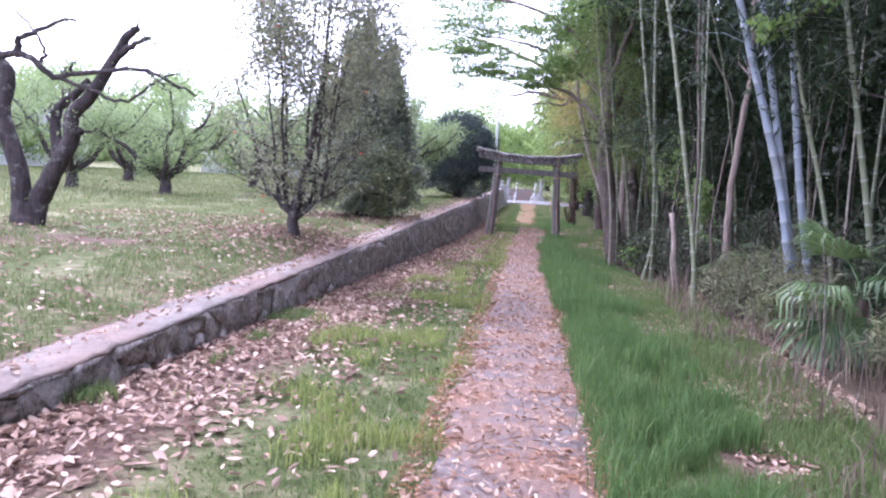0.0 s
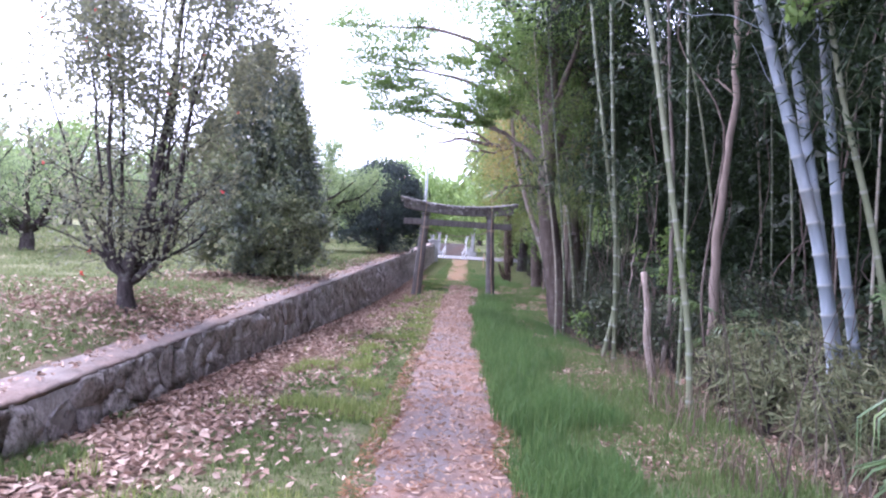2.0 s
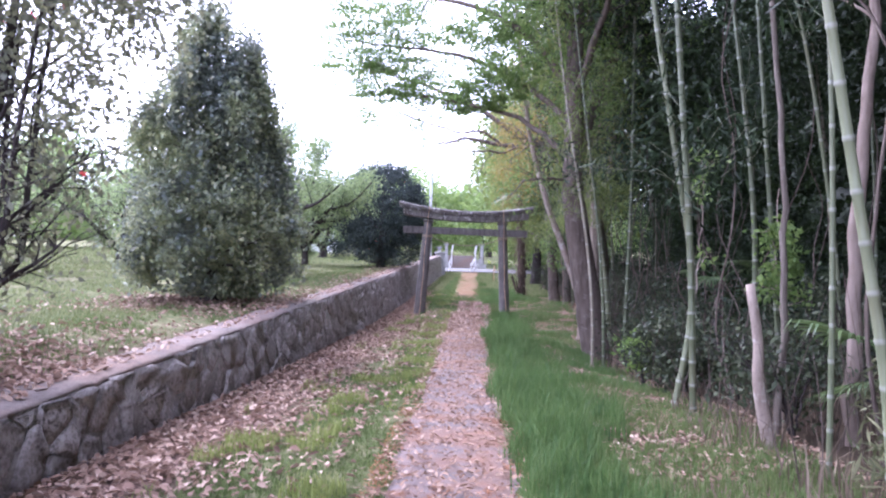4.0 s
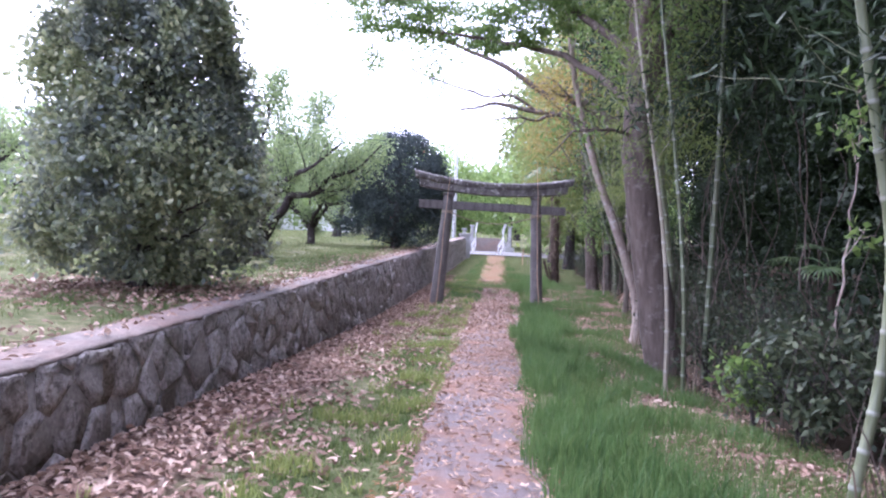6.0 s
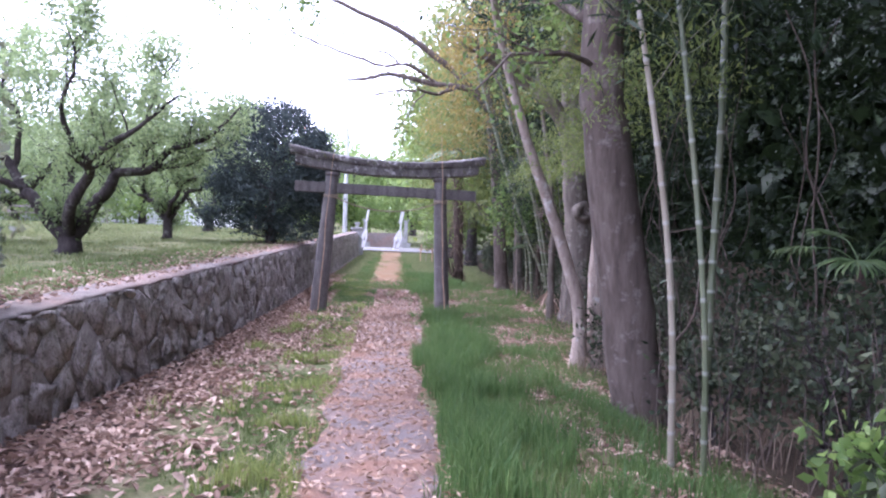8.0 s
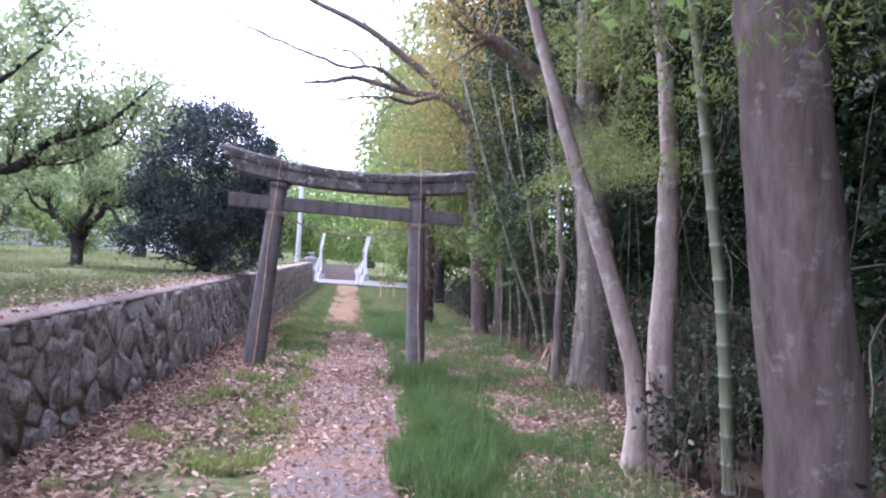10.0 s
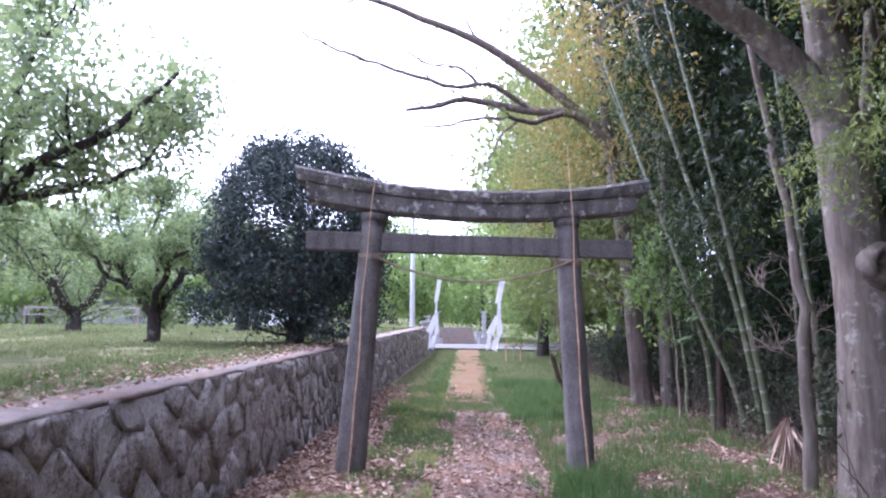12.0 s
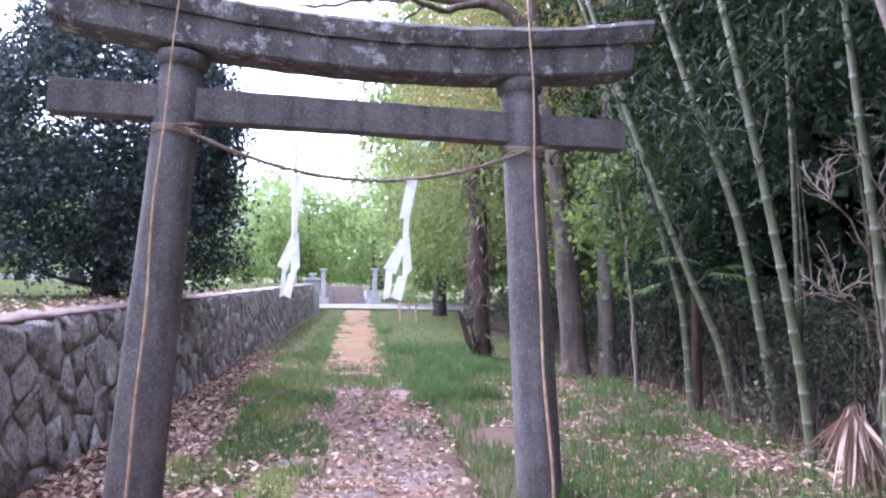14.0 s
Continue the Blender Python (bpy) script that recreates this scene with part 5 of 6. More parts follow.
def lianas():
    """Bare crooked vines and dead stems looping through the shade."""
    lines = []
    for _ in range(60):
        y = rf.uniform(10, 40)
        x = float(edge_x(y)) + rf.uniform(0.5, 3.6)
        z = float(low_z(x, y))
        h = rf.uniform(1.5, 5.5)
        q = [(x, y, z - 0.05)]
        for k in range(1, 6):
            q.append((q[-1][0] + rf.normal() * 0.22, q[-1][1] + rf.normal() * 0.25, z + h * k / 5 - (0.5 if k == 5 and rf.uniform() < 0.4 else 0)))
        r = rf.uniform(0.006, 0.02)
        lines.append((curve_pts(q, 18), np.linspace(r, r * 0.5, 18)))
    tagged(new("vines", mesh_of("vines", *tubes(lines, 9), M_BARK_BROWN, True)), "bare crooked vines and dead stems in the wood", "vines", kind="stuff")


lianas()

# ---------- grass ----------
rg = np.random.default_rng(9)


def scatter(n, y0, y1, lo, hi, power=1.0):
    y = y0 + (y1 - y0) * rg.uniform(size=n) ** power
    a, b = lo(y), hi(y)
    x = a + (b - a) * rg.uniform(size=n)
    return x, y


def field(x, y, s=1.0, seed=0.0):
    return np.array([noise.noise(Vector((a * s, b * s, seed))) for a, b in zip(x, y)])


def grass(name, x, y, h, w, material, label, lean=0.4, up=None):
    z = (land_z(x, y) if up is None else up(x, y)) - 0.01
    V, F = blades(np.stack([x, y, z], 1), h, w, rg, lean)
    return tagged(new(name, mesh_of(name, V, F, material)), label, "grass", kind="stuff")


tw = lambda y: np.interp(y, [0, 6, 11, 15, 20, 25, 30, 42], [0.95, 0.95, 1.05, 0.95, 0.85, 1.1, 1.0, 1.2])
x, y = scatter(82000, -1, 33, lambda y: path_x(y) + np.interp(y, [21, 25, 31, 33], [0.42, 0.72, 0.75, 0.5]), lambda y: path_x(y) + np.interp(y, [21, 25, 31, 33], [0.5, 0.72, 0.75, 0.5]) + tw(y))
k = field(x, y, 0.9, 4) + 0.7 * field(x, y, 3.0, 1) > -0.25 + 0.5 * ((x - path_x(y) - 0.44) / tw(y)) ** 3
x = x + np.interp(y, [0, 8, 20, 36], [0.05, 0.08, 0.2, 0.25]) * (field(x, y, 1.1, 17) + 0.5 * field(x, y, 3.7, 18)) + rg.normal(size=len(x)) * 0.025
k &= (y < 26.6 + 0.8 * field(x, y, 1.3, 33)) | (y > 31.0 + 0.8 * field(x, y, 1.3, 34))
grass("tall_grass", x[k], y[k], 0.25 * (1 + 0.55 * field(x[k], y[k], 2.6, 7) + 0.3 * field(x[k], y[k], 7.0, 8)), 0.0085, M_GRASS_TALL, "tall bright green grass strip beside the path", 0.5)
x, y = scatter(16000, 33, 43, lambda y: path_x(y) + 0.6, lambda y: path_x(y) + 2.2)
k = field(x, y, 0.6, 8) > 0.02 + 0.05 * (y - 36)
grass("tall_grass", x[k], y[k], 0.24, 0.013, M_GRASS_TALL, "tall bright green grass beyond the gate", 0.5)
x, y = scatter(110000, -1, 36, lambda y: path_x(y) + 0.75, lambda y: edge_x(y) + 0.3)
k = field(x, y, 1.2, 2) + 0.5 * field(x, y, 3.1, 3) > np.interp(y, [6, 13, 16, 34], [-0.5, -0.35, 0.08, 0.0]) * np.clip((x - path_x(y) - 0.9) / 0.6, 0, 1) - 0.1
grass("short_grass", x[k], y[k], 0.12, 0.008, M_GRASS_SHORT, "short patchy grass between path and wood", 0.7)
x, y = scatter(110000, -1, 36, lambda y: wall_x(y) + 0.5, lambda y: path_x(y) - 0.4)
s = (x - wall_x(y)) / (path_x(y) - wall_x(y))
k = field(x, y, 1.4, 6) + 0.9 * s - 0.55 + rg.normal(size=len(x)) * 0.12 > 0
grass("short_grass", x[k], y[k], 0.06, 0.008, M_GRASS_SHORT, "short patchy grass between wall and path", 0.8)
k2 = (~k) & (y < 16) & (s > 0.42 + 0.2 * field(x, y, 1.7, 61))
grass("short_grass", x[k2], y[k2], 0.045, 0.008, M_GRASS_SHORT, "thin short grass among the fallen leaves", 0.9)
k = k & (field(x, y, 2.2, 51) + 0.6 * field(x, y, 0.7, 52) > 0.08)
grass("grass_tufts", x[k] + 0.01, y[k] + 0.01, 0.15, 0.008, M_GRASS_FRESH, "fresh yellow-green grass tufts beside the path", 0.55)
x, y = scatter(34000, 15, 36, lambda y: path_x(y) + 1.0, lambda y: edge_x(y) - 0.1)
k = field(x, y, 1.1, 81) + 0.6 * field(x, y, 3.2, 82) > 0.14
grass("grass_tufts", x[k], y[k], 0.17, 0.009, M_GRASS_TALL, "green grass tufts between the path and the wood", 0.6)
x, y = scatter(14000, 33.5, 52, lambda y: path_x(y) - 0.75, lambda y: path_x(y) + 0.75)
k = field(x, y, 0.9, 91) + 0.6 * field(x, y, 3.0, 92) + 0.9 * np.abs(x - path_x(y)) > 0.42
grass("grass_tufts", x[k], y[k], 0.1, 0.013, M_GRASS_SHORT, "grass creeping over the edges of the dirt track", 0.7)
x, y = scatter(60000, 36, 57, lambda y: wall_x(y) + 0.1, lambda y: edge_x(y) + 0.5)
k = np.abs(x - path_x(y)) > 0.55 + 0.2 * field(x, y, 0.7, 3)
grass("verge_grass", x[k], y[k], 0.09, 0.016, M_GRASS_DRY, "light green grass beside the dirt track", 0.7)
x, y = scatter(150000, 2, 52, lambda y: wall_x(y) - 9, lambda y: wall_x(y) - 0.55, 1.4)
k = field(x, y, 0.9, 5) > -0.25
grass("lawn_grass", x[k], y[k], 0.08, 0.012, M_GRASS_DRY, "dry yellow-green lawn grass on the terrace", 0.8, lambda x, y: lawn_z(x, y))
x, y = scatter(26000, 2, 36, lambda y: wall_x(y) - 1.9, lambda y: wall_x(y) - 0.42)
k = field(x, y, 1.6, 55) + 0.5 * field(x, y, 4.0, 56) > 0.0
grass("lawn_grass", x[k], y[k], 0.075, 0.009, M_GRASS_SHORT, "green grass tufts along the terrace edge", 0.7, lambda x, y: lawn_z(x, y))
x, y = scatter(60000, 8, 60, lambda y: wall_x(y) - 30, lambda y: wall_x(y) - 8)
grass("lawn_grass", x, y, 0.12, 0.03, M_GRASS_DRY, "far dry lawn grass under the orchard", 0.8, lambda x, y: lawn_z(x, y))

x, y = scatter(40000, 25, 50, lambda y: wall_x(y) + 0.9, lambda y: path_x(y) + 0.6)
k = (field(x, y, 1.3, 21) + 0.5 * field(x, y, 3.5, 22) > 0.36 - 0.25 * (np.abs(x - path_x(y)) > 0.5)) & ((y < 33) | (np.abs(x - path_x(y)) > 0.6))
grass("grass_tufts", x[k], y[k], 0.15, 0.009, M_GRASS_TALL, "grass tufts growing over the path near the gate", 0.6)

x, y = scatter(9000, 1, 9, lambda y: wall_x(y) + 0.0, lambda y: wall_x(y) + 0.4)
k = field(x, y, 1.1, 41) > 0.18
grass("foot_weeds", x[k], y[k], 0.12, 0.012, M_GRASS_SHORT, "dark green weeds at the wall foot", 0.8)

x, y = scatter(9000, 28.2, 33.4, lambda y: path_x(y) - 1.15, lambda y: path_x(y) - 0.25)
k = field(x, y, 1.2, 101) + 0.5 * field(x, y, 3.4, 102) > 0.02
grass("grass_tufts", x[k], y[k], 0.15, 0.01, M_GRASS_TALL, "upright grass tufts on the worn path past the gate", 0.55)
x, y = scatter(3600, 32.7, 34.6, lambda y: path_x(y) - 0.9, lambda y: path_x(y) + 1.0)
k = field(x, y, 1.7, 103) > -0.05
grass("grass_tufts", x[k], y[k], 0.16, 0.011, M_GRASS_TALL, "grass band grown across the path behind the slabs", 0.55)

# ---------- fallen leaves ----------
def fallen(name, x, y, length, width, material, label, up=None, lift=0.012):
    z = (land_z(x, y) if up is None else up(x, y)) + lift + rg.uniform(0, 0.02, len(x))
    n = len(x)
    th = rg.uniform(0, 2 * np.pi, n)
    a = unit(np.stack([np.cos(th), np.sin(th), rg.normal(0, 0.3, n)], 1))
    sd = unit(np.stack([-np.sin(th), np.cos(th), rg.normal(0, 0.55, n)], 1))
    nn = np.cross(a, sd)
    L = (length * rg.uniform(0.45, 1.35, n))[:, None]
    W = (width * rg.uniform(0.45, 1.3, n))[:, None]
    curl = (W * rg.uniform(-0.25, 0.75, n)[:, None])
    P = np.stack([x, y, z], 1)
    v = np.stack([P - a * L / 2, P - a * L * 0.1 + sd * W / 2 + nn * curl, P + a * L * 0.25 + sd * W * 0.36 + nn * curl, P + a * L / 2 + nn * curl * 0.4, P + a * L * 0.25 - sd * W * 0.36 + nn * curl, P - a * L * 0.1 - sd * W / 2 + nn * curl], 1)
    i = np.arange(n)[:, None] * 6
    f = np.concatenate([i + np.array([t]) for t in ((0, 1, 2), (0, 2, 3), (0, 3, 4), (0, 4, 5))])
    return tagged(new(name, mesh_of(name, v.reshape(-1, 3), f, material)), label, "leaves", kind="stuff")


x, y = scatter(60000, -1, 38, lambda y: wall_x(y) + 0.02, lambda y: wall_x(y) + 1.7)
s = x - wall_x(y)
k = rg.uniform(size=len(x)) < np.clip(1.25 - s / 1.1 + 0.5 * field(x, y, 1.1, 12), 0.06, 1) * np.interp(y, [2, 9], [0.45, 1.0])
fallen("fallen_leaves", x[k], y[k], 0.078, 0.043, M_FALLEN, "drift of pinkish-brown fallen leaves at the wall foot")
x, y = scatter(2600, -1, 36, lambda y: wall_x(y) + 1.0, lambda y: path_x(y) - 0.3)
fallen("fallen_leaves", x, y, 0.07, 0.035, M_FALLEN, "scattered brown fallen leaves on the grass", None, 0.03)
x, y = scatter(16000, -2, 36, lambda y: path_x(y) - 0.52, lambda y: path_x(y) + 0.5)
fallen("fallen_leaves", x, y, 0.052, 0.019, M_FALLEN_SMALL, "small tan fallen leaves strewn over the path", lambda x, y: low_z(x, y) + 0.038)
x, y = scatter(42000, -2, 14, lambda y: path_x(y) - 0.55, lambda y: path_x(y) + 0.55)
s = np.abs(x - path_x(y)) / 0.5
k = field(x, y, 2.3, 71) + 0.6 * field(x, y, 6.0, 72) + 0.9 * s ** 2 > 0.42 + 0.05 * np.maximum(y - 6, 0)
fallen("rust_litter", x[k], y[k], 0.045, 0.006, M_RUST, "rust-orange dry needle litter along the path edges", lambda x, y: low_z(x, y) + 0.032, 0.004)
x, y = scatter(34000, -1, 36, lambda y: np.minimum(path_x(y) + 1.2, edge_x(y) - 0.5), lambda y: edge_x(y) + 0.5)
k = field(x, y, 1.0, 14) > -0.05 - 0.4 * (y > 12)
fallen("fallen_leaves", x[k], y[k], 0.07, 0.03, M_FALLEN, "brown leaf litter along the wood edge")
x, y = scatter(9000, 1, 36, lambda y: wall_x(y) - 1.6, lambda y: wall_x(y) - 0.12)
k = rg.uniform(size=len(x)) < np.clip(1.1 - (wall_x(y) - x) / 1.2 + 0.5 * field(x, y, 1.1, 15), 0.05, 1)
fallen("fallen_leaves", x[k], y[k], 0.058, 0.03, M_FALLEN, "fallen leaves gathered along the wall top", lambda x, y: lawn_z(x, y) + 0.025)
for cx, cy in ((-2.3, 11.6), (-2.0, 18.0)):
    n = 1800
    x, y = cx + rg.normal(size=n) * 0.9, cy + rg.normal(size=n) * 0.9
    k = x < wall_x(y) - 0.15
    fallen("fallen_leaves", x[k], y[k], 0.08, 0.045, M_FALLEN, "fallen leaves under the terrace tree", lambda x, y: lawn_z(x, y) + 0.01)

x, y = scatter(3200, 3.5, 16, lambda y: wall_x(y) - 6, lambda y: wall_x(y) - 0.6)
k = field(x, y, 0.6, 17) > -0.15
fallen("fallen_leaves", x[k], y[k], 0.07, 0.035, M_FALLEN, "scattered fallen leaves on the terrace lawn", lambda x, y: lawn_z(x, y) + 0.03)
x, y = scatter(16000, 31.5, 38, lambda y: wall_x(y) + 0.6, lambda y: path_x(y) + 1.0)
k = (field(x, y, 0.9, 31) + 0.4 * field(x, y, 3.0, 32) > -0.05) & ((y < 33.4) | (np.abs(x - path_x(y)) > 0.5))
grass("grass_tufts", x[k], y[k], 0.17, 0.011, M_GRASS_SHORT, "grass tufts between the slabs and the dirt track", 0.6)


def wall_end_post():
    y = 54.4
    x, z = float(wall_x(y)) - 0.2, float(low_z(wall_x(y), y))
    T = thing("stone_post", (x, y, z), "pale square stone post ending the retaining wall", "post")
    rel(part("shaft", box_bm(x - 0.3, x + 0.3, y - 0.35, y + 0.35, z - 0.2, z + 1.35, 0.03), M_GRANITE, T), T)
    rel(part("cap", box_bm(x - 0.36, x + 0.36, y - 0.41, y + 0.41, z + 1.35, z + 1.47, 0.03), M_GRANITE, T), T)


wall_end_post()

# ---------- undergrowth ----------
def stalks(name, n, y0, y1, lo, hi, h, material, label):
    x, y = scatter(n, y0, y1, lo, hi)
    keep = field(x, y, 1.1, 45) + 0.5 * field(x, y, 3.3, 46) > 0.0
    x, y = x[keep], y[keep]
    h = h * (1 + 0.6 * field(x, y, 1.5, 44))
    V, F = blades(np.stack([x, y, land_z(x, y) - 0.02], 1), h, 0.012, rg, 0.9)
    tagged(new(name, mesh_of(name, V, F, material)), label, "undergrowth", kind="stuff")


stalks("dry_stalks", 3000, 3, 14, lambda y: edge_x(y) - 0.35, lambda y: edge_x(y) + 1.4, 0.34, M_TWIG_DRY, "dry brown stalks at the wood edge")
stalks("dry_stalks", 1800, 16, 36, lambda y: edge_x(y) - 0.1, lambda y: edge_x(y) + 1.0, 0.4, M_TWIG_DRY, "dry brown stalks under the trees")


def shrub(x, y, r, h, leaf, label, n=1500, size=(0.09, 0.045)):
    z = float(low_z(x, y))
    limbs = []
    for _ in range(5):
        a, q = rg.uniform(0, 6.28), r * rg.uniform(0.4, 0.9)
        limbs.append(([(x, y, z - 0.05), (x + 0.3 * q * math.cos(a), y + 0.3 * q * math.sin(a), z + h * 0.4), (x + q * math.cos(a), y + q * math.sin(a), z + h * rg.uniform(0.7, 1.0))], 0.014, 0.004))
    ex = blob_points(rg, n, (x, y, z + h * 0.55), (r, r, h * 0.5), 0.3, 18, 0.4)
    return tree("shrub", label, limbs, M_BARK_DARK, leaf, rg, (4, 0.4, 0.8), (2, 0.2, 0.8), 6, 0.06, size, 0.4, category="shrub", group="undergrowth shrubs", extra=ex[ex[:, 2] > z + 0.05])


shrub(4.25, 15.3, 0.55, 1.0, M_LEAF_UNDER, "leafy dark evergreen shrub under the trees", 1100)
shrub(4.15, 15.9, 0.24, 0.8, M_LEAF_MAPLE, "small bright green sapling in the undergrowth", 80, (0.09, 0.05))
for k in range(64):
    y = 4.5 + k * 0.65 + rg.uniform(-0.4, 0.4)
    x = float(edge_x(y)) + rg.uniform(0.35, 1.9) + (0.9 if y < 9 else 0)
    shrub(x, y, rg.uniform(0.4, 0.7), rg.uniform(0.6, 1.4), M_LEAF_UNDER, "dark leafy shrub in the wood edge undergrowth", 420, (0.075, 0.038))


for sx, sy, sr, sh in ((4.1, 8.6, 0.45, 0.8), (4.5, 9.6, 0.5, 0.9), (4.35, 10.6, 0.45, 0.8), (4.0, 7.8, 0.4, 0.6), (4.6, 11.4, 0.4, 0.8), (3.75, 9.2, 0.35, 0.5), (3.8, 10.2, 0.35, 0.5), (3.7, 8.2, 0.3, 0.4), (3.95, 6.0, 0.45, 0.5)):
    shrub(sx, sy, sr, sh, M_LEAF_SASA, "dwarf bamboo clump with narrow half-dry leaves", 420, (0.15, 0.02))


def brush_stems():
    """Thin bare woody stems along the foot of the wood."""
    lines = []
    for _ in range(420):
        y = rg.uniform(5, 40)
        x = float(edge_x(y)) + rg.uniform(-0.05, 1.6)
        z = float(low_z(x, y))
        h = rg.uniform(0.4, 1.5)
        d = rg.normal(size=2) * 0.22
        lines.append((curve_pts([(x, y, z - 0.05), (x + d[0] * 0.4, y + d[1] * 0.4, z + h * 0.5), (x + d[0] + rg.normal() * 0.1, y + d[1], z + h)], 6), np.linspace(0.007, 0.002, 6)))
    tagged(new("brush_stems", mesh_of("brush_stems", *tubes(lines, 8), M_BARK_BROWN)), "thin bare brown stems of the undergrowth", "undergrowth", kind="stuff")


brush_stems()


def fan_leaf(T, root, tip, spread, rng, length=0.55, n=22, droop=0.25, width=0.017):
    """One fan frond: a stalk and a fan of pleated narrow leaflets."""
    root, tip = np.array(root, float), np.array(tip, float)
    mid = (root + tip) / 2 + np.array([0, 0, 0.08])
    P = curve_pts([root, mid, tip], 10)
    st = rel(obj("stalk", mesh_of("stalk", *tubes([(P, np.linspace(0.011, 0.006, 10))], 8), M_LEAF_FAN, True), T), T)
    d = unit(tip - mid)
    s = unit(np.cross(d, [0.1, 0.05, 1.0]))
    u = np.cross(s, d)
    V, F = [], []
    for k in range(n):
        a = (k / (n - 1) - 0.5) * spread
        v = d * math.cos(a) + s * math.sin(a)
        w = unit(np.cross(v, u))
        L = length * (0.75 + 0.25 * math.cos(a)) * rng.uniform(0.85, 1.1)
        b = len(V)
        fold = u * 0.012
        q1, q2 = tip + v * L * 0.5, tip + v * L * 0.82 - np.array([0, 0, 0.3 * droop * L])
        q3 = tip + v * L * (1 - 0.25 * droop) - np.array([0, 0, droop * L * rng.uniform(0.7, 1.3)])
        V += [tip, q1 + w * width + fold, q1 - w * width + fold, q2 + w * width * 0.7, q2 - w * width * 0.7, q3, q1 - fold * 0.3]
        F += [(b, b + 1, b + 6), (b, b + 6, b + 2), (b + 1, b + 3, b + 6), (b + 6, b + 4, b + 2), (b + 6, b + 3, b + 4), (b + 3, b + 5, b + 4)]
    rel(obj("fan", mesh_of("fan", V, F, M_LEAF_FAN), T), T)


def fan_palm(x, y, z, fronds, h, seed, label, reach=0.6, length=0.55):
    rng = np.random.default_rng(seed)
    T = thing("fan_palm", (x, y, z), label, "palm", "fan palms in the undergrowth")
    V, F = tubes([(np.array([(x, y, z - 0.1), (x, y, z + h * 0.3), (x + 0.01, y, z + h * 0.6)]), np.array([0.06, 0.055, 0.045]))], 12)
    rel(obj("stem", mesh_of("stem", V, F, M_PALM, True), T), T)
    for k in range(fronds):
        a = 2 * np.pi * k / fronds + rng.uniform(-0.2, 0.2)
        e = rng.uniform(0.0, 0.9)
        r = reach * rng.uniform(0.7, 1.1)
        fan_leaf(T, (x, y, z + h * 0.6), (x + r * math.cos(a), y + r * math.sin(a), z + h * 0.6 + r * (e - 0.1)), 3.4, rng, length)
    return T




def big_fan_palm():
    """The palm at the first bend: upright fans above, drooping ones below."""
    rng = np.random.default_rng(1)
    x, y = 4.1, 7.2
    T = thing("fan_palm", (x, y, 0), "low fan palm with pleated green fronds, some drooping", "palm", "fan palms in the undergrowth")
    rel(obj("stem", mesh_of("stem", *tubes([(np.array([(x, y, -0.1), (x, y, 0.3), (x + 0.01, y, 0.62)]), np.array([0.07, 0.065, 0.05]))], 12), M_PALM, True), T), T)
    for dx, dy, dz, reach, droop in ((0.28, -0.1, 0.5, 0.62, 0.15), (-0.3, -0.15, 0.36, 0.62, 0.25), (-0.5, -0.25, 0.12, 0.6, 0.75), (-0.5, -0.4, -0.22, 0.62, 0.8), (0.5, -0.3, 0.25, 0.6, 0.4),
                                     (0.0, -0.4, 0.2, 0.5, 0.6), (0.35, -0.5, -0.1, 0.55, 0.8), (-0.15, 0.35, 0.45, 0.6, 0.2), (0.45, 0.3, 0.4, 0.55, 0.3), (-0.2, -0.5, -0.15, 0.5, 0.9)):
        fan_leaf(T, (x, y, 0.58), (x + dx, y + dy, 0.6 + dz), 2.7, rng, reach, 24, droop, 0.018)


big_fan_palm()
fan_palm(3.75, 6.6, 0.0, 5, 0.5, 2, "low fan palm with drooping green fronds", 0.45, 0.5)
fan_palm(6.7, 19.2, 0.1, 5, 2.0, 4, "fan palm in the shade of the wood", 0.5, 0.42)
fan_palm(7.0, 30.4, 0.1, 5, 2.4, 5, "fan palm among the bamboo", 0.4, 0.36)
fan_palm(4.7, 11.3, 0.0, 6, 0.9, 6, "fan palm behind the bamboo", 0.55)


def shaggy_palm(x, y, z, h):
    rng = np.random.default_rng(8)
    T = thing("windmill_palm", (x, y, z), "shaggy-trunked palm with hanging dead fronds beyond the gate", "palm")
    P = curve_pts([(x, y, z - 0.1), (x - 0.08, y, z + h * 0.5), (x - 0.15, y, z + h)], 16)
    rel(obj("trunk", mesh_of("trunk", *tubes([(P, np.linspace(0.14, 0.17, 16))], 12), M_PALM, True), T), T)
    q = crown_points([(P, None)], rng, 500, 0.1, 0.05)
    rel(obj("dead_fibre", mesh_of("dead_fibre", *leaves(q, 0.45, 0.03, rng, 1.6), M_TWIG_DRY), T, "hanging brown dead fibres"), T)
    for k in range(9):
        a = 2 * np.pi * k / 9
        fan_leaf(T, P[-1], P[-1] + np.array([0.7 * math.cos(a), 0.7 * math.sin(a), rng.uniform(-0.3, 0.4)]), 3.3, rng, 0.6)
    for k in range(5):
        a = rng.uniform(2.2, 4.6)
        Q = np.array([[x + 0.1 * math.cos(a), y + 0.1 * math.sin(a), z + 0.1], [x + 0.3 * math.cos(a), y + 0.2 * math.sin(a), z + 0.35], [x + 0.45 * math.cos(a), y + 0.3 * math.sin(a), z + rng.uniform(0.5, 0.9)]])
        rel(obj("frond_stub", mesh_of("frond_stub", *tubes([(Q, np.array([0.04, 0.03, 0.02]))], 9), M_PALM, True), T), T)


shaggy_palm(6.13, 35.8, 0.38, 4.2)


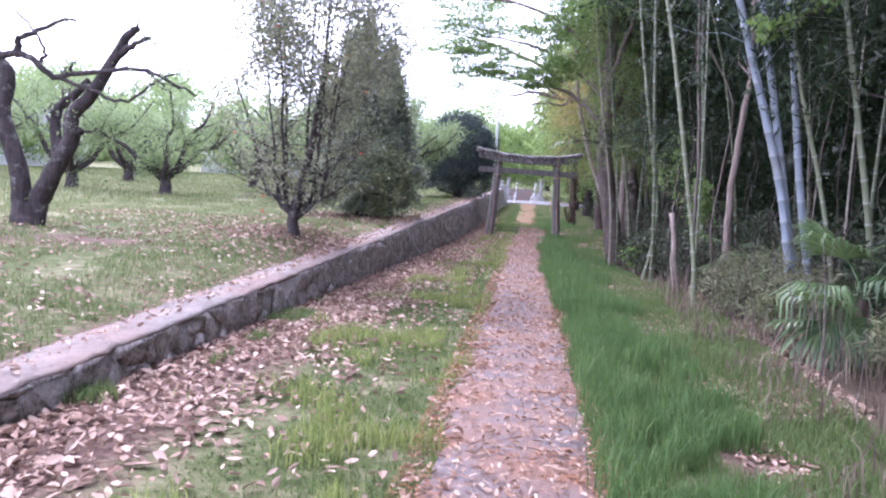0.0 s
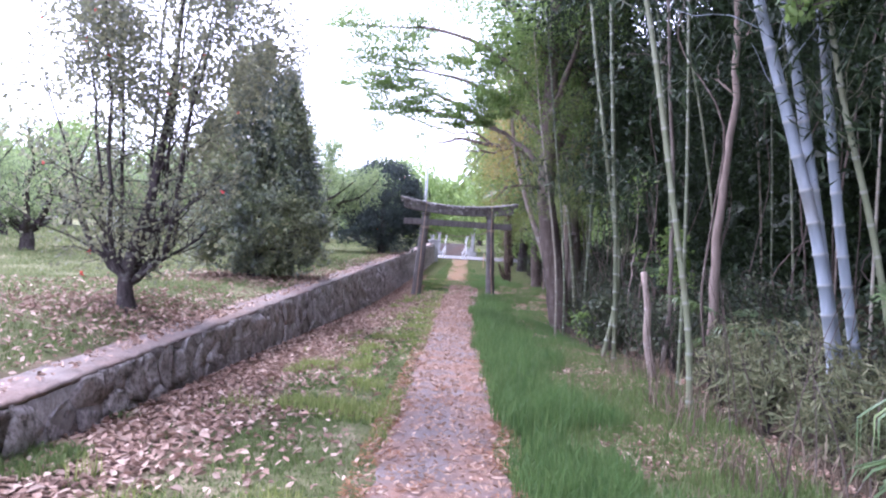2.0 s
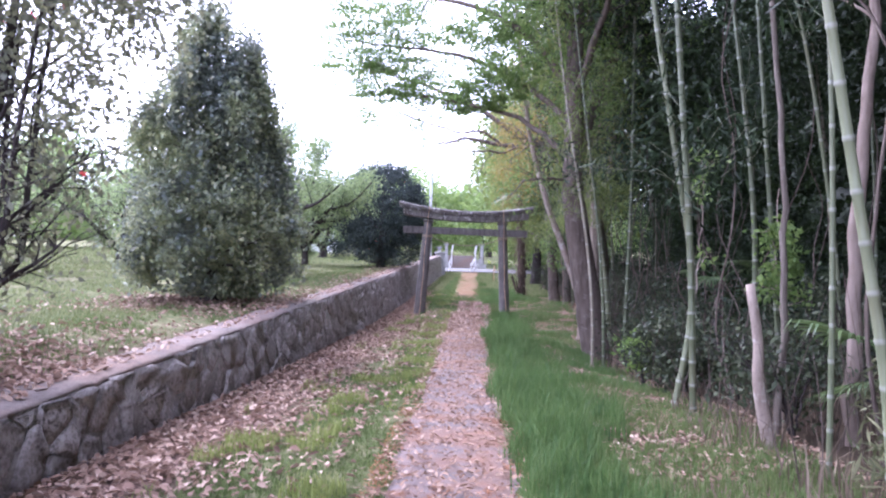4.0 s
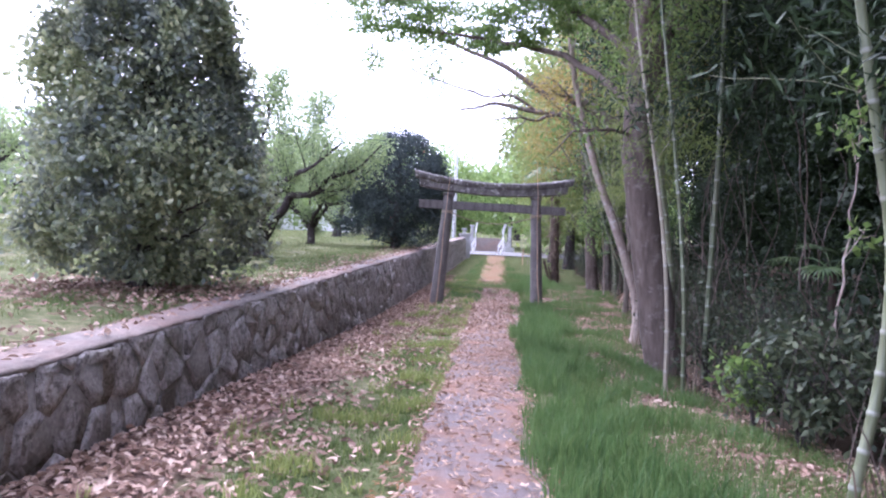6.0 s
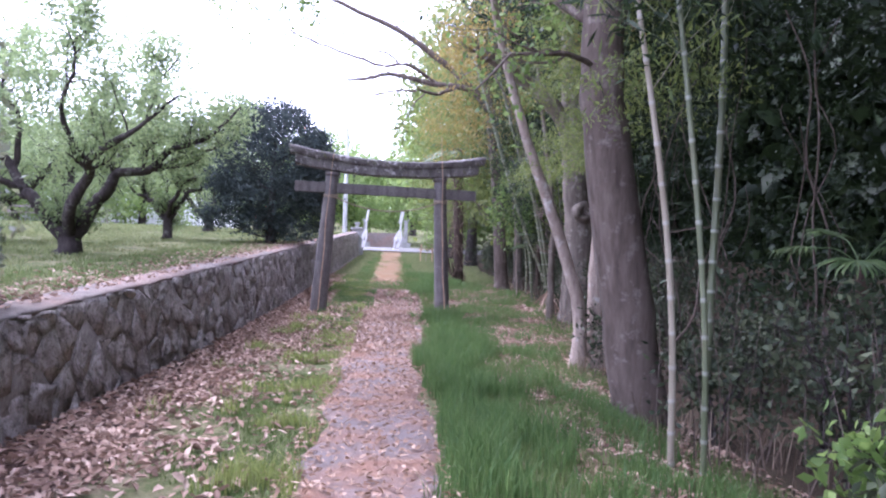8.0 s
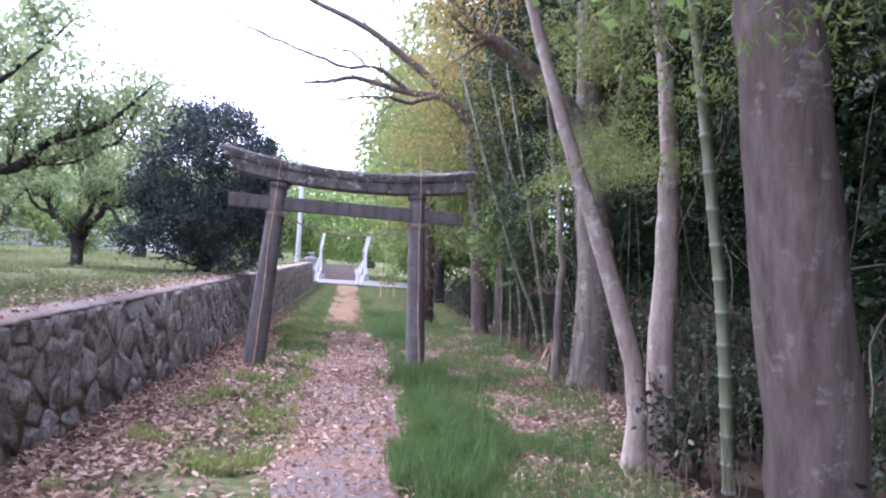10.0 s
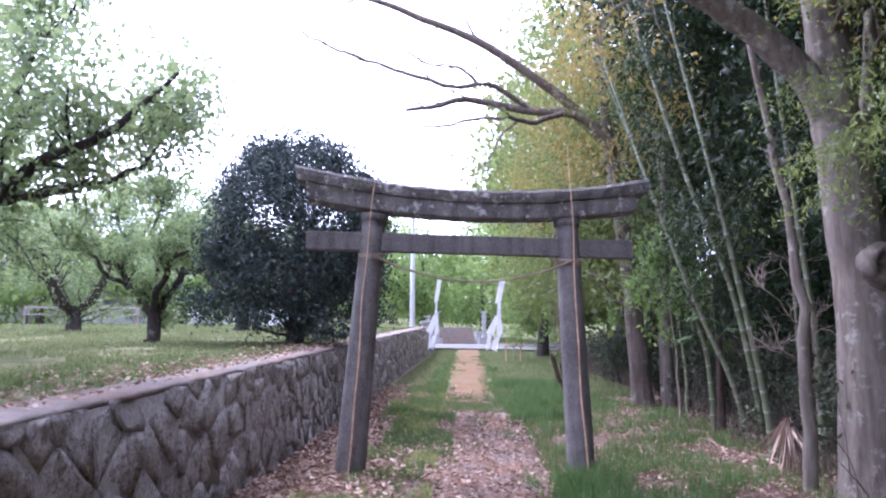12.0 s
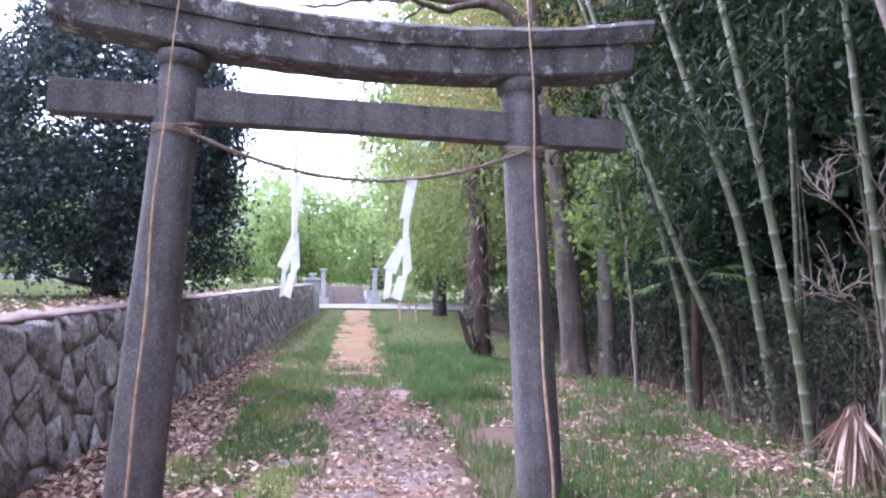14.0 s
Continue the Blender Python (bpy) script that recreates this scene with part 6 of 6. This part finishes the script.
def dead_frond(x, y, z):
    rng = np.random.default_rng(4)
    n = 95
    P = np.repeat(np.array([[x, y, z + 0.62]]), n, 0) + rng.normal(size=(n, 3)) * 0.02
    V, F = leaves(P, 0.62, 0.028, rng, 3.6)
    tagged(new("dead_palm_frond", mesh_of("dead_palm_frond", V, F, M_FALLEN)), "pale dry palm frond drooping at the wood edge", "frond")


dead_frond(6.3, 27.35, 0.03)

tree("dead_branch", "tangle of pale dry dead twigs at the wood edge", [([(7.0, 27.9, 0.2), (6.8, 27.6, 1.0), (6.4, 27.3, 1.7), (5.95, 27.1, 2.1)], 0.02, 0.004), ([(6.9, 27.7, 0.9), (6.5, 27.5, 1.3), (6.0, 27.3, 1.45)], 0.012, 0.003), ([(6.8, 27.6, 1.1), (6.6, 27.3, 1.9), (6.2, 27.1, 2.5)], 0.012, 0.003)], M_BARK_PINK, M_LEAF_GOLD, rg, (7, 0.5, 0.7), (4, 0.3, 0.7), 0, 0.05, (0.05, 0.02), 0.2, category="branch")
x, y = scatter(4200, 22, 34, lambda y: wall_x(y) + 1.0, lambda y: path_x(y) + 0.8)
fallen("fallen_leaves", x, y, 0.07, 0.036, M_FALLEN, "brown fallen leaves on the path by the gate", lambda x, y: low_z(x, y) + 0.038)

tree("leafy_branch", "thin branch of bright green leaves hanging by the bamboo", [([(4.55, 9.0, 3.95), (4.2, 8.75, 3.75), (3.8, 8.55, 3.5), (3.45, 8.5, 3.35)], 0.012, 0.004), ([(4.2, 8.75, 3.75), (4.05, 8.5, 3.7), (3.95, 8.4, 3.8)], 0.008, 0.003)], M_BARK_BROWN, M_LEAF_MAPLE, rg, (6, 0.3, 0.9), (3, 0.16, 0.8), 7, 0.05, (0.085, 0.05), 0.25, category="branch")
tree("dead_branch", "long bare grey branch reaching out of the shaded wood", [([(7.6, 10.2, 2.7), (6.6, 9.9, 2.85), (5.6, 9.7, 2.92), (4.9, 9.6, 3.0), (4.2, 9.6, 3.12)], 0.035, 0.01), ([(5.6, 9.7, 2.92), (6.0, 9.5, 3.2), (6.4, 9.4, 3.5)], 0.015, 0.006), ([(6.6, 9.9, 2.85), (5.9, 9.4, 2.5), (5.3, 9.2, 2.45)], 0.014, 0.005)], M_BARK_GREY, M_LEAF_GOLD, rg, (4, 0.5, 0.7), (2, 0.3, 0.7), 0, 0.05, (0.05, 0.02), 0.2, category="branch")

# ---------- beyond the gate ----------
rt0 = np.random.default_rng(61)
def slab(x0, x1, y0, y1):
    bm = box_bm(x0, x1, y0, y1, -0.08, 0.055, 0.012)
    for v in bm.verts:
        v.co.z += float(low_z(v.co.x, v.co.y))
    me_ob = part("stone_slab", bm, M_COPING, None)
    tagged(me_ob, "flat grey stone slab sunk in the path", "slab", "slabs in the path")


slab(3.12, 3.62, 32.2, 32.8)
slab(3.85, 4.6, 31.4, 32.9)


def steps_and_pillars():
    cx, y0, z0 = 6.35, 63.0, 1.6
    S = thing("stone_steps", (cx, y0, z0), "pale stone steps rising from the lane", "steps")
    for k in range(6):
        rel(part("step", box_bm(cx - 1.1, cx + 1.1, y0 + k * 0.33, y0 + 2.6, z0 + k * 0.17 - 0.3, z0 + (k + 1) * 0.17, 0.012), M_COPING, S), S)
    for sx in (-1, 1):
        rel(part("side_wall", box_bm(cx + sx * 1.3 - 0.18, cx + sx * 1.3 + 0.18, y0 - 0.1, y0 + 2.6, z0 - 0.3, z0 + 0.75, 0.02), M_GRANITE, S), S)
    for dx, h in ((-1.75, 1.5), (-1.2, 1.75), (1.5, 1.8)):
        P = thing("stone_pillar", (cx + dx, y0 - 0.5, z0), "white stone pillar beside the steps", "pillar", "pillars by the steps")
        rel(part("base", box_bm(cx + dx - 0.3, cx + dx + 0.3, y0 - 0.8, y0 - 0.2, z0 - 0.3, z0 + 0.35, 0.02), M_GRANITE, P), P)
        rel(part("shaft", box_bm(cx + dx - 0.11, cx + dx + 0.11, y0 - 0.61, y0 - 0.39, z0 + 0.35, z0 + h, 0.02), M_GRANITE, P), P)
        rel(part("cap", box_bm(cx + dx - 0.19, cx + dx + 0.19, y0 - 0.69, y0 - 0.31, z0 + h, z0 + h + 0.1, 0.03), M_GRANITE, P), P)


steps_and_pillars()


def stake_frame(x, y):
    z = float(low_z(x, y))
    T = thing("tree_stake", (x, y, z), "small wooden stake frame holding a young tree", "stake")
    for dx in (-0.28, 0.28):
        rel(obj("post", mesh_of("post", *tubes([(np.array([(x + dx, y, z - 0.1), (x + dx, y, z + 0.4), (x + dx * 0.9, y, z + 0.85)]), np.array([0.03, 0.03, 0.028]))], 10), M_CANE, True), T), T)
    rel(obj("crossbar", mesh_of("crossbar", *tubes([(np.array([(x - 0.38, y - 0.03, z + 0.6), (x, y - 0.03, z + 0.62), (x + 0.38, y - 0.03, z + 0.6)]), np.full(3, 0.025))], 10), M_CANE, True), T), T)


stake_frame(7.0, 48)
tree("sapling", "young thin tree tied to a stake frame", [([(7.0, 48.05, 0.8), (7.0, 48.05, 1.6), (7.03, 48.05, 2.6)], 0.025, 0.008)], M_BARK_PALE, M_LEAF_MAPLE, rt0, (6, 0.5, 0.8), (3, 0.3, 0.8), 10, 0.1, (0.12, 0.06), 0.35)


def pole(x, y, z, h):
    T = thing("utility_pole", (x, y, z), "tall pale concrete utility pole behind the wall", "pole")
    rel(obj("shaft", mesh_of("shaft", *tubes([(np.array([(x, y, z - 0.2 + (h + 0.2) * t) for t in np.linspace(0, 1, 8)]), np.linspace(0.12, 0.085, 8))], 14), M_POLE, True), T), T)
    rel(part("cap", box_bm(x - 0.12, x + 0.12, y - 0.12, y + 0.12, z + h, z + h + 0.06, 0.02), M_POLE, T), T)


pole(3.3, 52, 2.2, 5.4)


def bench(x, y, w, turn):
    z = HZ(y)
    B = thing("park_bench", (x, y, z), "long weathered wooden rail bench on the lawn", "bench", "benches on the lawn")
    part("seat", box_bm(-w / 2, w / 2, -0.2, 0.2, 0.42, 0.48, 0.01), M_WOOD, B)
    part("rail", box_bm(-w / 2, w / 2, 0.2, 0.27, 0.72, 0.82, 0.01), M_WOOD, B)
    for k in np.linspace(-w / 2 + 0.15, w / 2 - 0.15, 4):
        part("leg", box_bm(k - 0.05, k + 0.05, -0.1, 0.26, -0.05, 0.74, 0.01), M_WOOD, B)
    B.rotation_euler = (0, 0, turn)


bench(-10.9, 53, 4.8, 0.1)


def house(x, y, w, d, h, turn):
    z = HZ(y)
    B = thing("house", (x, y, z), "white-walled low house behind the orchard trees", "house", "houses behind the orchard")
    part("wall", box_bm(-w / 2, w / 2, -d / 2, d / 2, -0.3, h, 0.02), M_WHITE, B)
    bm = bmesh.new()
    pr = [(-d / 2 - 0.5, h - 0.1), (0, h + d * 0.28), (d / 2 + 0.5, h - 0.1), (0, h + 0.05)]
    a = [bm.verts.new((-w / 2 - 0.4, p[0], p[1])) for p in pr]
    c = [bm.verts.new((w / 2 + 0.4, p[0], p[1])) for p in pr]
    for k in range(4):
        bm.faces.new([a[k], a[(k + 1) % 4], c[(k + 1) % 4], c[k]])
    bm.faces.new(a)
    bm.faces.new(c)
    part("roof", bm, M_ROOF, B)
    for k in range(3):
        wx = -w / 2 + w * (k + 0.5) / 3
        part("window", box_bm(wx - 0.6, wx + 0.6, -d / 2 - 0.04, -d / 2 + 0.06, 1.0, 2.0, 0.01), M_ROOF, B)
    B.rotation_euler = (0, 0, turn)


house(-15, 62, 9, 6, 2.8, 0.1)
house(-30, 52, 9, 6, 2.8, 0.4)
house(-7, 66, 7, 6, 2.6, 0.0)

# ---------- distant trees ----------
def far_tree(x, y, z, r, h, leaf, rng, label, n=5200, size=(0.3, 0.17)):
    ctr = (x, y, z + h * 0.6)
    ex = blob_points(rng, n, ctr, (r, r, h * 0.45), 0.5, 46, 0.32, 0.2)
    limbs = [([(x, y, z - 0.2), (x + 0.1, y, z + h * 0.35), (x, y, z + h * 0.8)], 0.05 * r + 0.08, 0.04)]
    tree("broadleaf_tree", label, limbs, M_BARK_DARK, leaf, rng, (9, r * 0.8, 0.9), (3, r * 0.35, 0.8), 6, 0.3, size, 0.3, group="distant trees", extra=ex)


rt = np.random.default_rng(31)
for x, y, r, h, lf in ((1.0, 68, 3.6, 7.5, 0), (4.8, 72, 3.4, 7.0, 1), (8.6, 69, 3.2, 6.5, 0), (12.0, 66, 3.4, 7, 0), (16, 63, 4, 9, 1), (-3.5, 70, 4, 7, 0), (10.5, 58.5, 2.4, 5.5, 0), (9.6, 50, 2.3, 7.5, 1), (8.6, 45.5, 3.6, 12.5, 2), (9.0, 52, 3.4, 11.0, 1), (8.9, 38.5, 2.2, 8.5, 2),
                       (-8, 58, 3.6, 6, 0), (-14, 56, 3.8, 6, 0), (-20, 54, 4, 6.5, 0), (-26, 50, 4, 6.5, 1), (-32, 45, 4.5, 7, 0), (-38, 38, 4.5, 7, 0), (-26, 38, 3.5, 6, 1), (-35, 28, 4.5, 7, 0), (-24, 24, 3.2, 5.5, 0), (-30, 18, 4, 6.5, 0), (20, 72, 4.5, 9, 0), (-10, 76, 5, 8, 1), (3, 84, 5, 9, 0), (11, 82, 5, 9.5, 0)):
    zz = float(land_z(x, y)) if y < 60 else float(low_z(x, y))
    far_tree(x, y, zz, r, h, (M_LEAF_FAR, M_LEAF_FAR, M_LEAF_BAMBOO)[lf], rt, ("distant leafy green tree", "distant bright green tree", "yellow-green tree at the wood edge")[lf])


def hedge_far():
    """A low belt of distant woods that closes the horizon."""
    a = rt.uniform(-2.2, 2.2, 60000)
    d = rt.uniform(88, 104, 60000)
    x, y = d * np.sin(a), 10 + d * np.cos(a)
    z = 2.5 + rt.uniform(0, 1, 60000) ** 1.4 * (6.5 + 2.0 * np.sin(a * 9) + 1.2 * np.sin(a * 23))
    V, F = leaves(np.stack([x, y, z], 1), 1.6, 1.0, rt, 0.2)
    tagged(new("backdrop_woods", mesh_of("backdrop_woods", V, F, M_LEAF_FAR)), "hazy belt of distant green woods", "woods", kind="stuff")


hedge_far()

# ---------- single stones of the wall ----------
for V, F in STONES:
    obj("stone", mesh_of("stone", V, F, M_STONE), WALL)
